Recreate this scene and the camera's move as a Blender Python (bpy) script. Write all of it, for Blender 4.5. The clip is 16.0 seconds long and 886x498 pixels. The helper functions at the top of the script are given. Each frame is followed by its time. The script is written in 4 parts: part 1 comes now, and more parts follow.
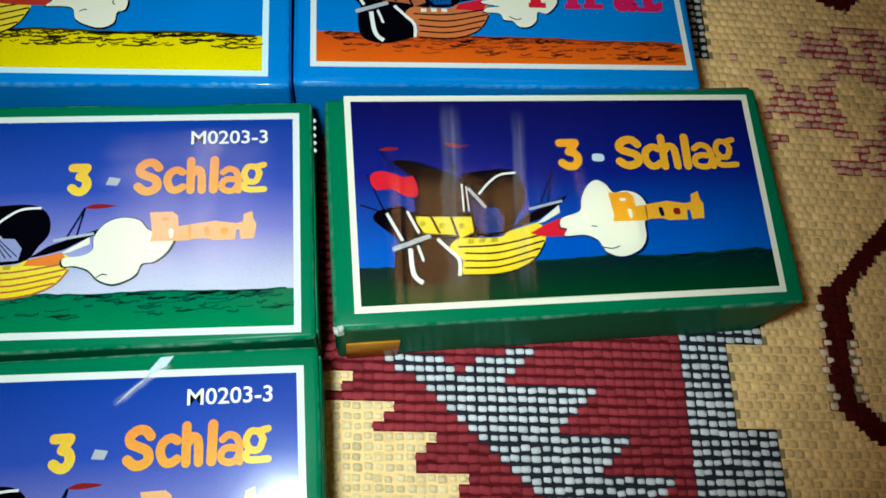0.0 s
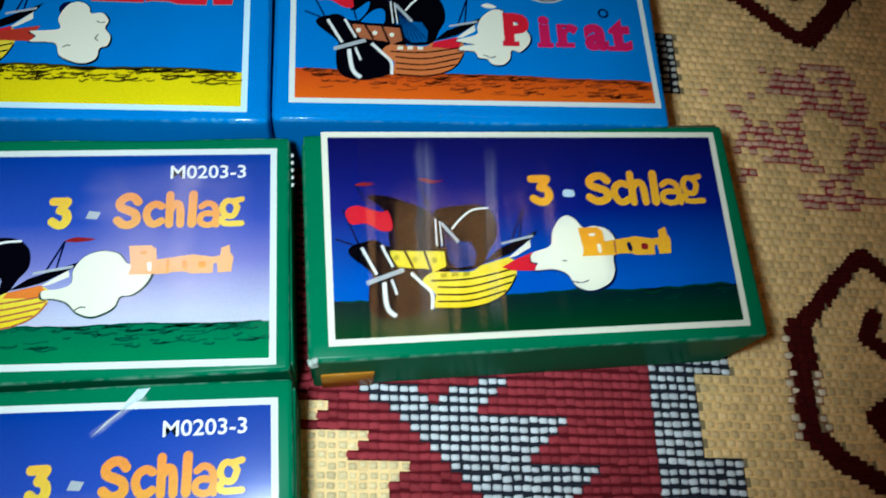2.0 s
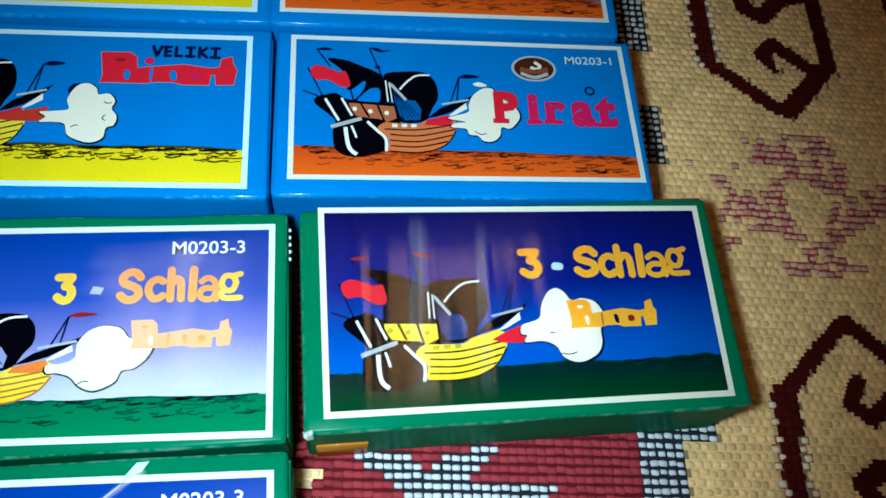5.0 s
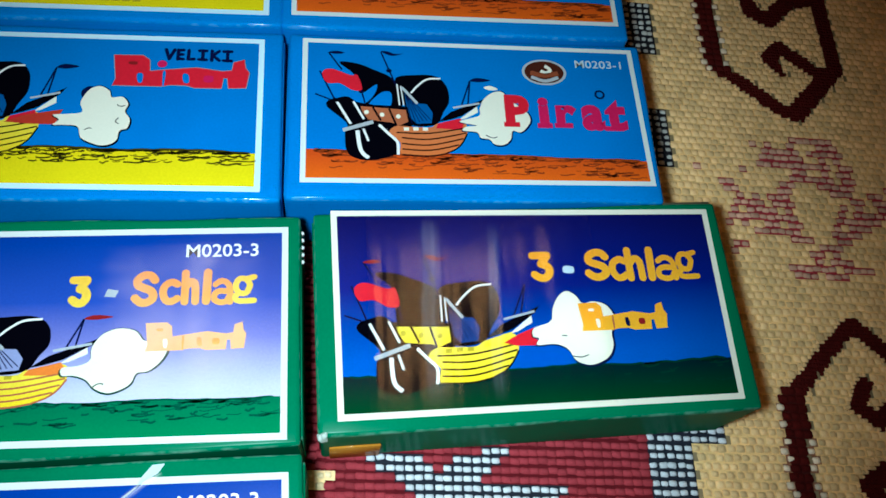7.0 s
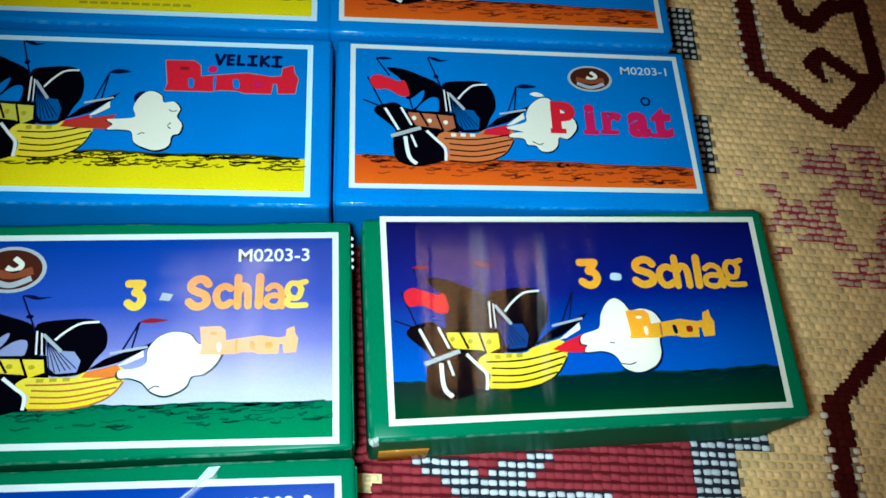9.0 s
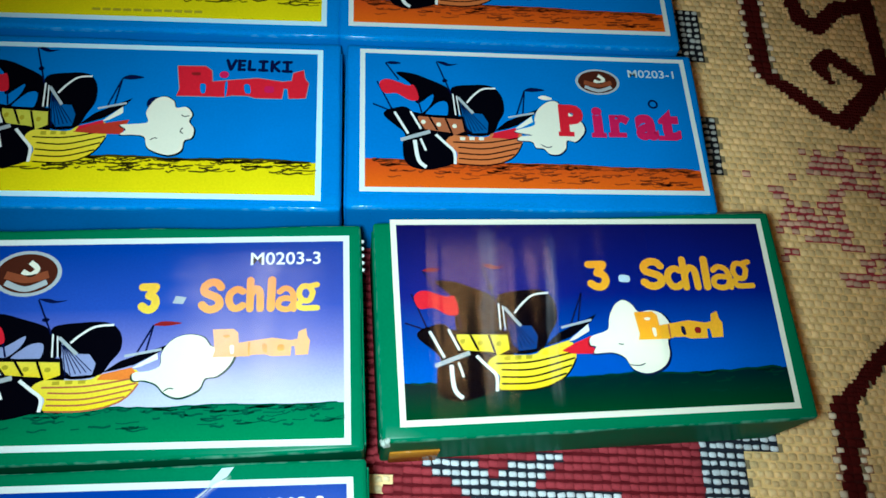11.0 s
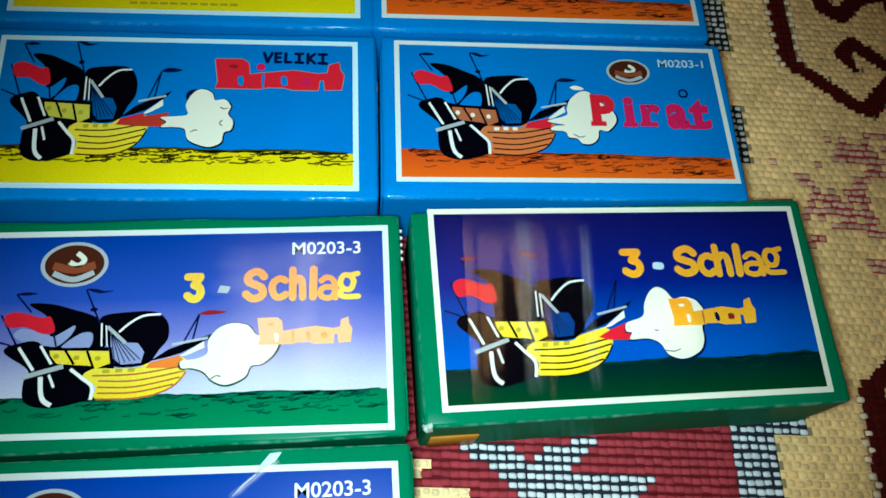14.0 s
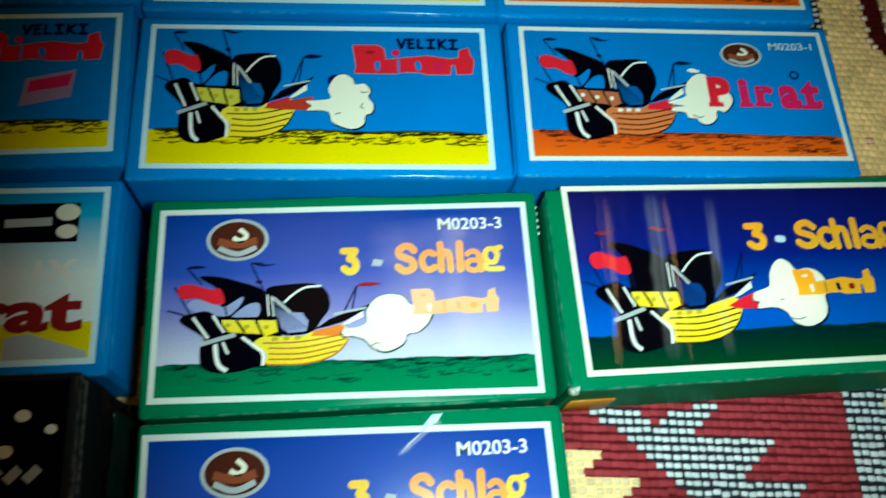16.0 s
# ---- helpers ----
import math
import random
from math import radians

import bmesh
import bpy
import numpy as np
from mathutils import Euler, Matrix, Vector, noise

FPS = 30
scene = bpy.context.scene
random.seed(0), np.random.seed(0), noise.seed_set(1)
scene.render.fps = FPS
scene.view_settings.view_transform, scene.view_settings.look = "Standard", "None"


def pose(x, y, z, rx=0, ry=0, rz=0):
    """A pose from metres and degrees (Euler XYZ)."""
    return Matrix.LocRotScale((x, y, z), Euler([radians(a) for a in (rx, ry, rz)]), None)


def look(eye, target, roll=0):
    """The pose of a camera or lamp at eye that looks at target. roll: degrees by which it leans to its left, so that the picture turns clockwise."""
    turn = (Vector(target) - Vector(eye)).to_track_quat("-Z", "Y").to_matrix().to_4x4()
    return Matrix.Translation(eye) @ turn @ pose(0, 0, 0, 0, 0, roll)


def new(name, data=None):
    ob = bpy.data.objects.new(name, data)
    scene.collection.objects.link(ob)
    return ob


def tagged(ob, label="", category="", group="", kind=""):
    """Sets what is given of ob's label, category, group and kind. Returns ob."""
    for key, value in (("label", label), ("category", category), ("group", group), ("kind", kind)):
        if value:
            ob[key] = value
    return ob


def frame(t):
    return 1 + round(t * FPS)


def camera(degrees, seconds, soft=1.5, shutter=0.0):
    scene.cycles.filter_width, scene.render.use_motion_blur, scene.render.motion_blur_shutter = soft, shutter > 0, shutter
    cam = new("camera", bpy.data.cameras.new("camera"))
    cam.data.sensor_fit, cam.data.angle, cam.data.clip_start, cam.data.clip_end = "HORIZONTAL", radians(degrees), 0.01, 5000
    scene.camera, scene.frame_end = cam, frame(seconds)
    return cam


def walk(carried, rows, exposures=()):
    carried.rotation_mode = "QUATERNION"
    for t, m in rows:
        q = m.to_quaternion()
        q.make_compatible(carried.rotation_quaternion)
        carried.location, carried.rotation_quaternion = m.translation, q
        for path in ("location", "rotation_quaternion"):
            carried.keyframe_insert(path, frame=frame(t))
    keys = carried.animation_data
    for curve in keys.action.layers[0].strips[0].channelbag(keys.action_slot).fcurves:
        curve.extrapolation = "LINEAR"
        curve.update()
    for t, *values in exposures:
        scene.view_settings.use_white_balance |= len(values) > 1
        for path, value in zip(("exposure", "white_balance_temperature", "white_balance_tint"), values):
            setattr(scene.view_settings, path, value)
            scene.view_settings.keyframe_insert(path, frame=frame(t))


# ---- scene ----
cam = camera(56.99, 16.0, soft=1.6, shutter=0.6)
ROWS = [
    (0, -0.05649, -0.04962, 0.22434, 19.646, -5.791, -3.627),
    (0.5, -0.05691, -0.04985, 0.22558, 20.064, -5.534, -3.492),
    (1, -0.05718, -0.04922, 0.22563, 19.973, -5.634, -3.354),
    (1.5, -0.05554, -0.04966, 0.22684, 19.883, -6.017, -3.507),
    (2, -0.05308, -0.04662, 0.23138, 20.59, -6.663, -3.595),
    (2.5, -0.04917, -0.04596, 0.23542, 21.753, -7.641, -3.503),
    (3, -0.04945, -0.04514, 0.23754, 22.269, -7.429, -3.46),
    (3.5, -0.0522, -0.04361, 0.23812, 22.511, -7.458, -3.507),
    (4, -0.05194, -0.042, 0.24034, 23.334, -7.156, -3.715),
    (6.5, -0.05434, -0.0415, 0.24206, 23.691, -6.556, -3.677),
    (7, -0.05633, -0.04072, 0.2426, 23.492, -6.9, -3.665),
    (7.5, -0.06005, -0.04043, 0.24216, 23.277, -6.624, -3.221),
    (8, -0.0633, -0.03996, 0.242, 23.124, -6.657, -3.098),
    (8.5, -0.06432, -0.03971, 0.24268, 23.336, -6.304, -3.052),
    (9, -0.06623, -0.03832, 0.24388, 23.171, -6.191, -2.847),
    (11.5, -0.06821, -0.0392, 0.24638, 23.284, -5.52, -2.909),
    (12, -0.07153, -0.04027, 0.24706, 23.213, -5.302, -2.941),
    (12.5, -0.07468, -0.03907, 0.24767, 22.868, -5.064, -2.771),
    (13, -0.07785, -0.03895, 0.24862, 22.784, -5.002, -2.718),
    (13.5, -0.07743, -0.03889, 0.2486, 22.639, -5.305, -3.099),
    (14, -0.07795, -0.03979, 0.24852, 22.518, -5.427, -3.103),
    (14.5, -0.08167, -0.03971, 0.2504, 22.203, -5.382, -3.12),
    (15, -0.09095, -0.04047, 0.2537, 22.645, -5.333, -3.124),
    (15.5, -0.10174, -0.04261, 0.25472, 22.605, -5.279, -3.239),
    (16, -0.11834, -0.04669, 0.25583, 21.781, -4.847, -3.239),
]
walk(cam, [(t, pose(x, y, z, rx, ry, rz)) for t, x, y, z, rx, ry, rz in ROWS], [(0, -0.34, 6400, 2), (0.5, -0.40, 6200, 2), (1.5, -0.38, 6000, 2), (2, -0.34, 5850, 2), (2.5, -0.07, 5560, 0), (4, -0.04, 5420, -2), (8, -0.05, 5600, -2), (12, -0.08, 5680, -8), (14.5, -0.08, 5750, -12), (16, -0.05, 6050, -19)])

# ---- light: one small torch close above the boxes, faint window behind ----
world = bpy.data.worlds.new("world")
scene.world = world
world.use_nodes = True
world.node_tree.nodes["Background"].inputs["Color"].default_value = (0.5, 0.55, 0.7, 1)
world.node_tree.nodes["Background"].inputs["Strength"].default_value = 0.008
torch = bpy.data.lights.new("torch_light", "SPOT")
torch.energy, torch.shadow_soft_size, torch.color = 3.75, 0.012, (0.87, 1.0, 1.02)
torch.spot_size, torch.spot_blend = radians(80), 1.0
new("torch_light", torch).matrix_world = look((-0.086, -0.040, 0.245), (-0.056, 0.045, 0.0))


# ---- materials ----
def nodes_of(name):
    m = bpy.data.materials.new(name)
    m.use_nodes = True
    return m, m.node_tree.nodes, m.node_tree.links, m.node_tree.nodes["Principled BSDF"]


def paper(name, low, high=None, rough=0.55, coat=0.26, stops=None, speckle=0.06, sheen=0.15, wear=None):
    """Glossy printed card; low to high is a printed gradient from the sheet's bottom to its top."""
    m, n, l, b = nodes_of(name)
    ramp = n.new("ShaderNodeValToRGB")
    stops = stops or [(0, low), (1, high or low)]
    while len(ramp.color_ramp.elements) < len(stops):
        ramp.color_ramp.elements.new(0.5)
    for e, (at, c) in zip(ramp.color_ramp.elements, stops):
        e.position, e.color = at, (*c, 1)
    tc = n.new("ShaderNodeTexCoord")
    sep = n.new("ShaderNodeSeparateXYZ")
    l.new(tc.outputs["Generated"], sep.inputs[0])
    l.new(sep.outputs["Y"], ramp.inputs[0])
    fine, broad = n.new("ShaderNodeTexNoise"), n.new("ShaderNodeTexNoise")
    fine.inputs["Scale"].default_value, broad.inputs["Scale"].default_value = 1600, 38
    broad.inputs["Detail"].default_value = 5
    l.new(tc.outputs["Object"], fine.inputs["Vector"])
    l.new(tc.outputs["Object"], broad.inputs["Vector"])
    add = n.new("ShaderNodeMath")
    add.operation = "ADD"
    l.new(fine.outputs["Fac"], add.inputs[0])
    l.new(broad.outputs["Fac"], add.inputs[1])
    rng = n.new("ShaderNodeMapRange")
    rng.inputs["From Min"].default_value, rng.inputs["From Max"].default_value = 0.5, 1.5
    rng.inputs["To Min"].default_value, rng.inputs["To Max"].default_value = 1 - 3 * speckle, 1 + speckle
    l.new(add.outputs[0], rng.inputs["Value"])
    mul = n.new("ShaderNodeVectorMath")
    mul.operation = "SCALE"
    l.new(ramp.outputs["Color"], mul.inputs[0])
    l.new(rng.outputs[0], mul.inputs["Scale"])
    l.new(mul.outputs[0], b.inputs["Base Color"])
    if wear:
        # rubbed top edges of a folded carton, in broken patches
        def calc(op, p, q):
            k = n.new("ShaderNodeMath")
            k.operation, k.use_clamp = op, op == "MULTIPLY"
            for i, v in enumerate((p, q)):
                if isinstance(v, float):
                    k.inputs[i].default_value = v
                else:
                    l.new(v, k.inputs[i])
            return k.outputs[0]
        rims = []
        for axis, inner in (("X", 0.4915), ("Y", 0.484)):
            off = calc("ABSOLUTE", calc("SUBTRACT", sep.outputs[axis], 0.5), 0.0)
            rims.append(calc("MULTIPLY", calc("SUBTRACT", off, inner), 110.0))
        rim = calc("MULTIPLY", calc("MAXIMUM", rims[0], rims[1]), calc("GREATER_THAN", sep.outputs["Z"], 0.945))
        patch = n.new("ShaderNodeTexNoise")
        patch.inputs["Scale"].default_value, patch.inputs["Detail"].default_value = 420, 6
        l.new(tc.outputs["Object"], patch.inputs["Vector"])
        rub = calc("MULTIPLY", calc("SUBTRACT", patch.outputs["Fac"], 0.36), 3.0)
        blend = n.new("ShaderNodeMix")
        blend.data_type = "RGBA"
        l.new(calc("MULTIPLY", calc("MULTIPLY", rim, rub), 0.34), blend.inputs[0])
        l.new(mul.outputs[0], blend.inputs[6])
        blend.inputs[7].default_value = (*wear, 1)
        l.new(blend.outputs[2], b.inputs["Base Color"])
    rr = n.new("ShaderNodeMapRange")
    rr.inputs["To Min"].default_value, rr.inputs["To Max"].default_value = rough - 0.07, rough + 0.1
    l.new(broad.outputs["Fac"], rr.inputs["Value"])
    l.new(rr.outputs[0], b.inputs["Roughness"])
    b.inputs["Coat Weight"].default_value = coat
    b.inputs["Coat Roughness"].default_value = sheen
    b.inputs["Specular IOR Level"].default_value = 0.0
    bump = n.new("ShaderNodeBump")
    bump.inputs["Strength"].default_value, bump.inputs["Distance"].default_value = 0.12, 0.0006
    l.new(broad.outputs["Fac"], bump.inputs["Height"])
    l.new(bump.outputs[0], b.inputs["Normal"])
    l.new(bump.outputs[0], b.inputs["Coat Normal"])
    return m


def yarn(name, colour, spread=0.25):
    """Woollen yarn: fuzzy, matt, each stitch a little different."""
    m, n, l, b = nodes_of(name)
    geo, info, tc = n.new("ShaderNodeNewGeometry"), n.new("ShaderNodeObjectInfo"), n.new("ShaderNodeTexCoord")
    noise_fine, noise_broad = n.new("ShaderNodeTexNoise"), n.new("ShaderNodeTexNoise")
    noise_fine.inputs["Scale"].default_value, noise_broad.inputs["Scale"].default_value = 2600, 45
    l.new(geo.outputs["Position"], noise_fine.inputs["Vector"])
    l.new(geo.outputs["Position"], noise_broad.inputs["Vector"])
    s = [n.new("ShaderNodeMath") for _ in range(3)]
    for q in s:
        q.operation = "ADD"
    l.new(geo.outputs["Random Per Island"], s[0].inputs[0])
    l.new(info.outputs["Random"], s[0].inputs[1])
    l.new(s[0].outputs[0], s[1].inputs[0])
    l.new(noise_fine.outputs["Fac"], s[1].inputs[1])
    l.new(s[1].outputs[0], s[2].inputs[0])
    l.new(noise_broad.outputs["Fac"], s[2].inputs[1])
    rng = n.new("ShaderNodeMapRange")
    rng.inputs["From Min"].default_value, rng.inputs["From Max"].default_value = 0.8, 2.4
    rng.inputs["To Min"].default_value, rng.inputs["To Max"].default_value = 1 - spread, 1 + spread
    l.new(s[2].outputs[0], rng.inputs["Value"])
    mul = n.new("ShaderNodeVectorMath")
    mul.operation = "SCALE"
    mul.inputs[0].default_value = colour
    l.new(rng.outputs[0], mul.inputs["Scale"])
    l.new(mul.outputs[0], b.inputs["Base Color"])
    b.inputs["Roughness"].default_value = 0.95
    b.inputs["Specular IOR Level"].default_value = 0.05
    bump = n.new("ShaderNodeBump")
    bump.inputs["Strength"].default_value, bump.inputs["Distance"].default_value = 0.5, 0.0004
    l.new(noise_fine.outputs["Fac"], bump.inputs["Height"])
    l.new(bump.outputs[0], b.inputs["Normal"])
    return m


def plaster(name, colour, scale=6.0, rough=0.9):
    m, n, l, b = nodes_of(name)
    tex, ramp = n.new("ShaderNodeTexNoise"), n.new("ShaderNodeValToRGB")
    tex.inputs["Scale"].default_value, tex.inputs["Detail"].default_value = scale, 8
    ramp.color_ramp.elements[0].color = (*[c * 0.8 for c in colour], 1)
    ramp.color_ramp.elements[1].color = (*[min(1, c * 1.1) for c in colour], 1)
    l.new(tex.outputs["Fac"], ramp.inputs[0])
    l.new(ramp.outputs[0], b.inputs["Base Color"])
    b.inputs["Roughness"].default_value = rough
    return m


BLUE = paper("blue_card", (0.0, 0.195, 0.60), coat=0.3, sheen=0.12, wear=(0.22, 0.45, 0.72))
GREEN = paper("green_card", (0.001, 0.155, 0.066), coat=0.2, sheen=0.3, wear=(0.38, 0.52, 0.44))
BLACKCARD = paper("black_card", (0.010, 0.011, 0.013), sheen=0.12, wear=(0.42, 0.36, 0.30))
WHITE = paper("white_print", (0.69, 0.73, 0.71), speckle=0.03)
WRAP = paper("dark_plastic_film", (0.012, 0.035, 0.028), rough=0.3, coat=0.8, sheen=0.12, speckle=0.2)
PALE = paper("pale_blue_print", (0.62, 0.82, 0.92), speckle=0.03)
SKYBLUE = paper("sky_blue_print", (0.002, 0.185, 0.60), (0.004, 0.165, 0.52))
SKYDUSK = paper("dusk_print", (0, 0, 0), coat=0.55, sheen=0.17, stops=[(0.0, (0.60, 0.62, 0.70)), (0.22, (0.52, 0.53, 0.70)), (0.46, (0.17, 0.18, 0.52)), (0.66, (0.025, 0.07, 0.42)), (1.0, (0.004, 0.04, 0.30))])
SKYNIGHT = paper("night_print", (0, 0, 0), stops=[(0.0, (0.0, 0.11, 0.52)), (0.25, (0.0, 0.085, 0.46)), (0.6, (0.003, 0.011, 0.19)), (1.0, (0.004, 0.004, 0.08))])
SKYPALE = paper("pale_sky_print", (0, 0, 0), stops=[(0.0, (0.8, 0.84, 0.84)), (0.5, (0.75, 0.82, 0.84)), (0.85, (0.05, 0.40, 0.70)), (1.0, (0.01, 0.25, 0.62))])
YELLOW = paper("yellow_print", (0.82, 0.68, 0.0), (0.74, 0.58, 0.0))
ORANGE = paper("orange_print", (0.74, 0.120, 0.006), (0.54, 0.058, 0.008))
SEAGREEN = paper("sea_green_print", (0.0, 0.20, 0.07), (0.005, 0.13, 0.06))
SEADARK = paper("dark_sea_print", (0.0, 0.045, 0.012), (0.002, 0.010, 0.02))
INK = paper("black_ink", (0.001, 0.001, 0.003), speckle=0.02, coat=0.06, sheen=0.08)
INKNAVY = paper("navy_ink", (0.003, 0.006, 0.045), speckle=0.02)
INKDARKGREEN = paper("dark_green_ink", (0.0, 0.035, 0.02))
WAVEGREEN = paper("wave_green_ink", (0.0, 0.075, 0.04))
WAVEBROWN = paper("wave_brown_ink", (0.25, 0.040, 0.008))
WAVEOLIVE = paper("wave_olive_ink", (0.05, 0.04, 0.004))
OLIVE = paper("olive_ink", (0.45, 0.36, 0.02))
INKRED = paper("red_ink", (0.62, 0.012, 0.03))
FLAMERED = paper("flame_red_ink", (0.45, 0.035, 0.02))
LETTEREDGE = paper("letter_edge_ink", (0.22, 0.26, 0.34))
TITLEYELLOW = paper("title_yellow_ink", (0.84, 0.60, 0.06), (0.84, 0.48, 0.05), coat=0.55, sheen=0.17)
DULLRED = paper("dull_red_ink", (0.24, 0.012, 0.015))
INKPINK = paper("crimson_ink", (0.55, 0.01, 0.09))
INKBROWN = paper("brown_ink", (0.40, 0.12, 0.05))
HULLORANGE = paper("hull_orange_ink", (0.62, 0.16, 0.04), (0.55, 0.17, 0.06))
HULLYELLOW = paper("hull_yellow_ink", (0.86, 0.62, 0.01), (0.80, 0.66, 0.06))
CABINYELLOW = paper("cabin_yellow_ink", (0.62, 0.56, 0.06))
GREY = paper("grey_ink", (0.42, 0.45, 0.48))
INKWHITE = paper("white_ink", (0.78, 0.78, 0.76), speckle=0.02)
GREYWHITE = paper("dull_white_ink", (0.55, 0.66, 0.72))
CREAM = paper("cream_ink", (0.78, 0.75, 0.62), speckle=0.02)
FANBLUE = paper("sail_blue_ink", (0.006, 0.09, 0.30))
FANNIGHT = paper("sail_navy_ink", (0.008, 0.045, 0.22))
FANGREY = paper("sail_grey_ink", (0.28, 0.31, 0.55))
TITLE = paper("title_ink", (0.84, 0.38, 0.05), (0.80, 0.27, 0.05), coat=0.55, sheen=0.17)
# faded print, its colour lightened further for the reflection lying over it
TITLEVEILED = paper("faded_veiled_title_ink", (0.86, 0.42, 0.16), (0.84, 0.44, 0.20), coat=0.55, sheen=0.17)
TITLENIGHT = paper("amber_title_ink", (0.84, 0.42, 0.02), (0.80, 0.34, 0.02))
BADGE = paper("badge_brown_ink", (0.06, 0.014, 0.008))
EMBLEM = paper("emblem_ink", (0.24, 0.06, 0.025))
STICKER = paper("amber_sticker", (0.50, 0.20, 0.02))
WORN = paper("worn_card", (0.55, 0.62, 0.55), rough=0.6, coat=0.0)
TRAY = paper("grey_card", (0.10, 0.09, 0.06), rough=0.7, coat=0.0)
HAZE = paper("pink_badge_ink", (0.30, 0.20, 0.35))

YARN = {
    "cream": yarn("cream_yarn", (0.80, 0.535, 0.25), 0.32),
    "white": yarn("white_yarn", (0.68, 0.69, 0.72), 0.2),
    "red": yarn("red_yarn", (0.30, 0.037, 0.048), 0.3),
    "maroon": yarn("maroon_yarn", (0.066, 0.006, 0.005)),
    "net": yarn("dull_white_yarn", (0.50, 0.48, 0.44)),
    # the cream wool again, lightened to paint in stronger light on the left
    "cream_lit": yarn("lit_cream_yarn", (0.86, 0.68, 0.38), 0.25),
    "bead": yarn("pale_edge_yarn", (0.80, 0.64, 0.46), 0.25),
    "pink": yarn("pink_yarn", (0.60, 0.36, 0.25), 0.4),
}
GAP = {
    "cream": yarn("tan_warp", (0.58, 0.385, 0.16), 0.6),
    "white": yarn("black_warp", (0.016, 0.018, 0.026)),
    "red": yarn("dark_red_warp", (0.075, 0.006, 0.009), 0.5),
    "maroon": yarn("dark_maroon_warp", (0.042, 0.007, 0.006)),
    "net": yarn("net_black_warp", (0.014, 0.014, 0.018)),
    # lightened copy of the tan warp, for the same painted light
    "cream_lit": yarn("lit_tan_warp", (0.72, 0.52, 0.26), 0.3),
    "bead": yarn("edge_warp", (0.20, 0.09, 0.05), 0.5),
    "pink": yarn("rose_warp", (0.25, 0.030, 0.038), 0.6),
}
WALL = plaster("wall_paint", (0.30, 0.26, 0.21))
CEIL = plaster("ceiling_paint", (0.42, 0.40, 0.37))
BOARDS = plaster("floor_boards", (0.20, 0.11, 0.05), 14)
CLOTH = plaster("curtain_cloth", (0.16, 0.10, 0.06), 30)
FRAMEPAINT = plaster("window_paint", (0.5, 0.45, 0.4))
FILM, _n, _l, _b = nodes_of("cellophane")
_clear, _gloss, _mix, _fres = _n.new("ShaderNodeBsdfTransparent"), _n.new("ShaderNodeBsdfGlossy"), _n.new("ShaderNodeMixShader"), _n.new("ShaderNodeFresnel")
_fres.inputs["IOR"].default_value, _gloss.inputs["Roughness"].default_value = 1.7, 0.09
_l.new(_fres.outputs[0], _mix.inputs[0])
_l.new(_clear.outputs[0], _mix.inputs[1])
_l.new(_gloss.outputs[0], _mix.inputs[2])
_l.new(_mix.outputs[0], _n["Material Output"].inputs["Surface"])
def sheen_film(name, strength, tint=(0.62, 0.58, 0.60)):
    """Film with reflected sheen painted as pale colour: clear at the strip's sides, strongest in its middle, uneven
    along it.
    """
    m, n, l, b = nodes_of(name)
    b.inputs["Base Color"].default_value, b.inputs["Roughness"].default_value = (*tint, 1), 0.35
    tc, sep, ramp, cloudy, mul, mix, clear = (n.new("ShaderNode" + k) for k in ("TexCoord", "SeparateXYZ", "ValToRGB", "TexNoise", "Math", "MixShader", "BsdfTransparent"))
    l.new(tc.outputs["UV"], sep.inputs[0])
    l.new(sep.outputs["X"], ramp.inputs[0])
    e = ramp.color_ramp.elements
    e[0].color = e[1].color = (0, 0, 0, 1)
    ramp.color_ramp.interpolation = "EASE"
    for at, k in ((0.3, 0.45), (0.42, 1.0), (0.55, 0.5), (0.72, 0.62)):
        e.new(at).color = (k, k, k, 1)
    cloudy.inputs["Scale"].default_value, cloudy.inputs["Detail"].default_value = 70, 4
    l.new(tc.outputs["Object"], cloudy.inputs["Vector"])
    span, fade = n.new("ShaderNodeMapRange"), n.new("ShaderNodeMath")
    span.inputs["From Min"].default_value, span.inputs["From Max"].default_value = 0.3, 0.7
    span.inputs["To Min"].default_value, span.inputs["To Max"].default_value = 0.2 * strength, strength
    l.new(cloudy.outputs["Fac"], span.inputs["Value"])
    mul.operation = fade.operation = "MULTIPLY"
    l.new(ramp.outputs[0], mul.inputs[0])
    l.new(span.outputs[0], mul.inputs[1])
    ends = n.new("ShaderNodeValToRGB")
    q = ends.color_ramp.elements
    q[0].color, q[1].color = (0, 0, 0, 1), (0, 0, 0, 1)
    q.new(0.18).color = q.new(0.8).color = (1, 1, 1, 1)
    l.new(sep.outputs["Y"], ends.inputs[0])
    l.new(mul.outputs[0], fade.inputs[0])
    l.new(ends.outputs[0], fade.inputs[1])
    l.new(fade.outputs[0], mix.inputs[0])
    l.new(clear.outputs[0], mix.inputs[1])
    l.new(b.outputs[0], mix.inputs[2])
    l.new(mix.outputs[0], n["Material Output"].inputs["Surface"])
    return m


SHEENSTREAK = sheen_film("streak_sheen_film", 0.21)
# pinkish tint stands in for a warm reflection in the wrapping
SHEENVEIL = sheen_film("veil_sheen_film", 0.30, (0.86, 0.62, 0.66))
SHEENGLINT = sheen_film("painted_glint_film", 0.75)
FRINGE = plaster("rug_edge", (0.30, 0.22, 0.11), 120)
GLOW, _n, _l, _b = nodes_of("evening_sky")
_b.inputs["Base Color"].default_value = (0, 0, 0, 1)
_b.inputs["Emission Color"].default_value = (1.0, 0.49, 0.18, 1)
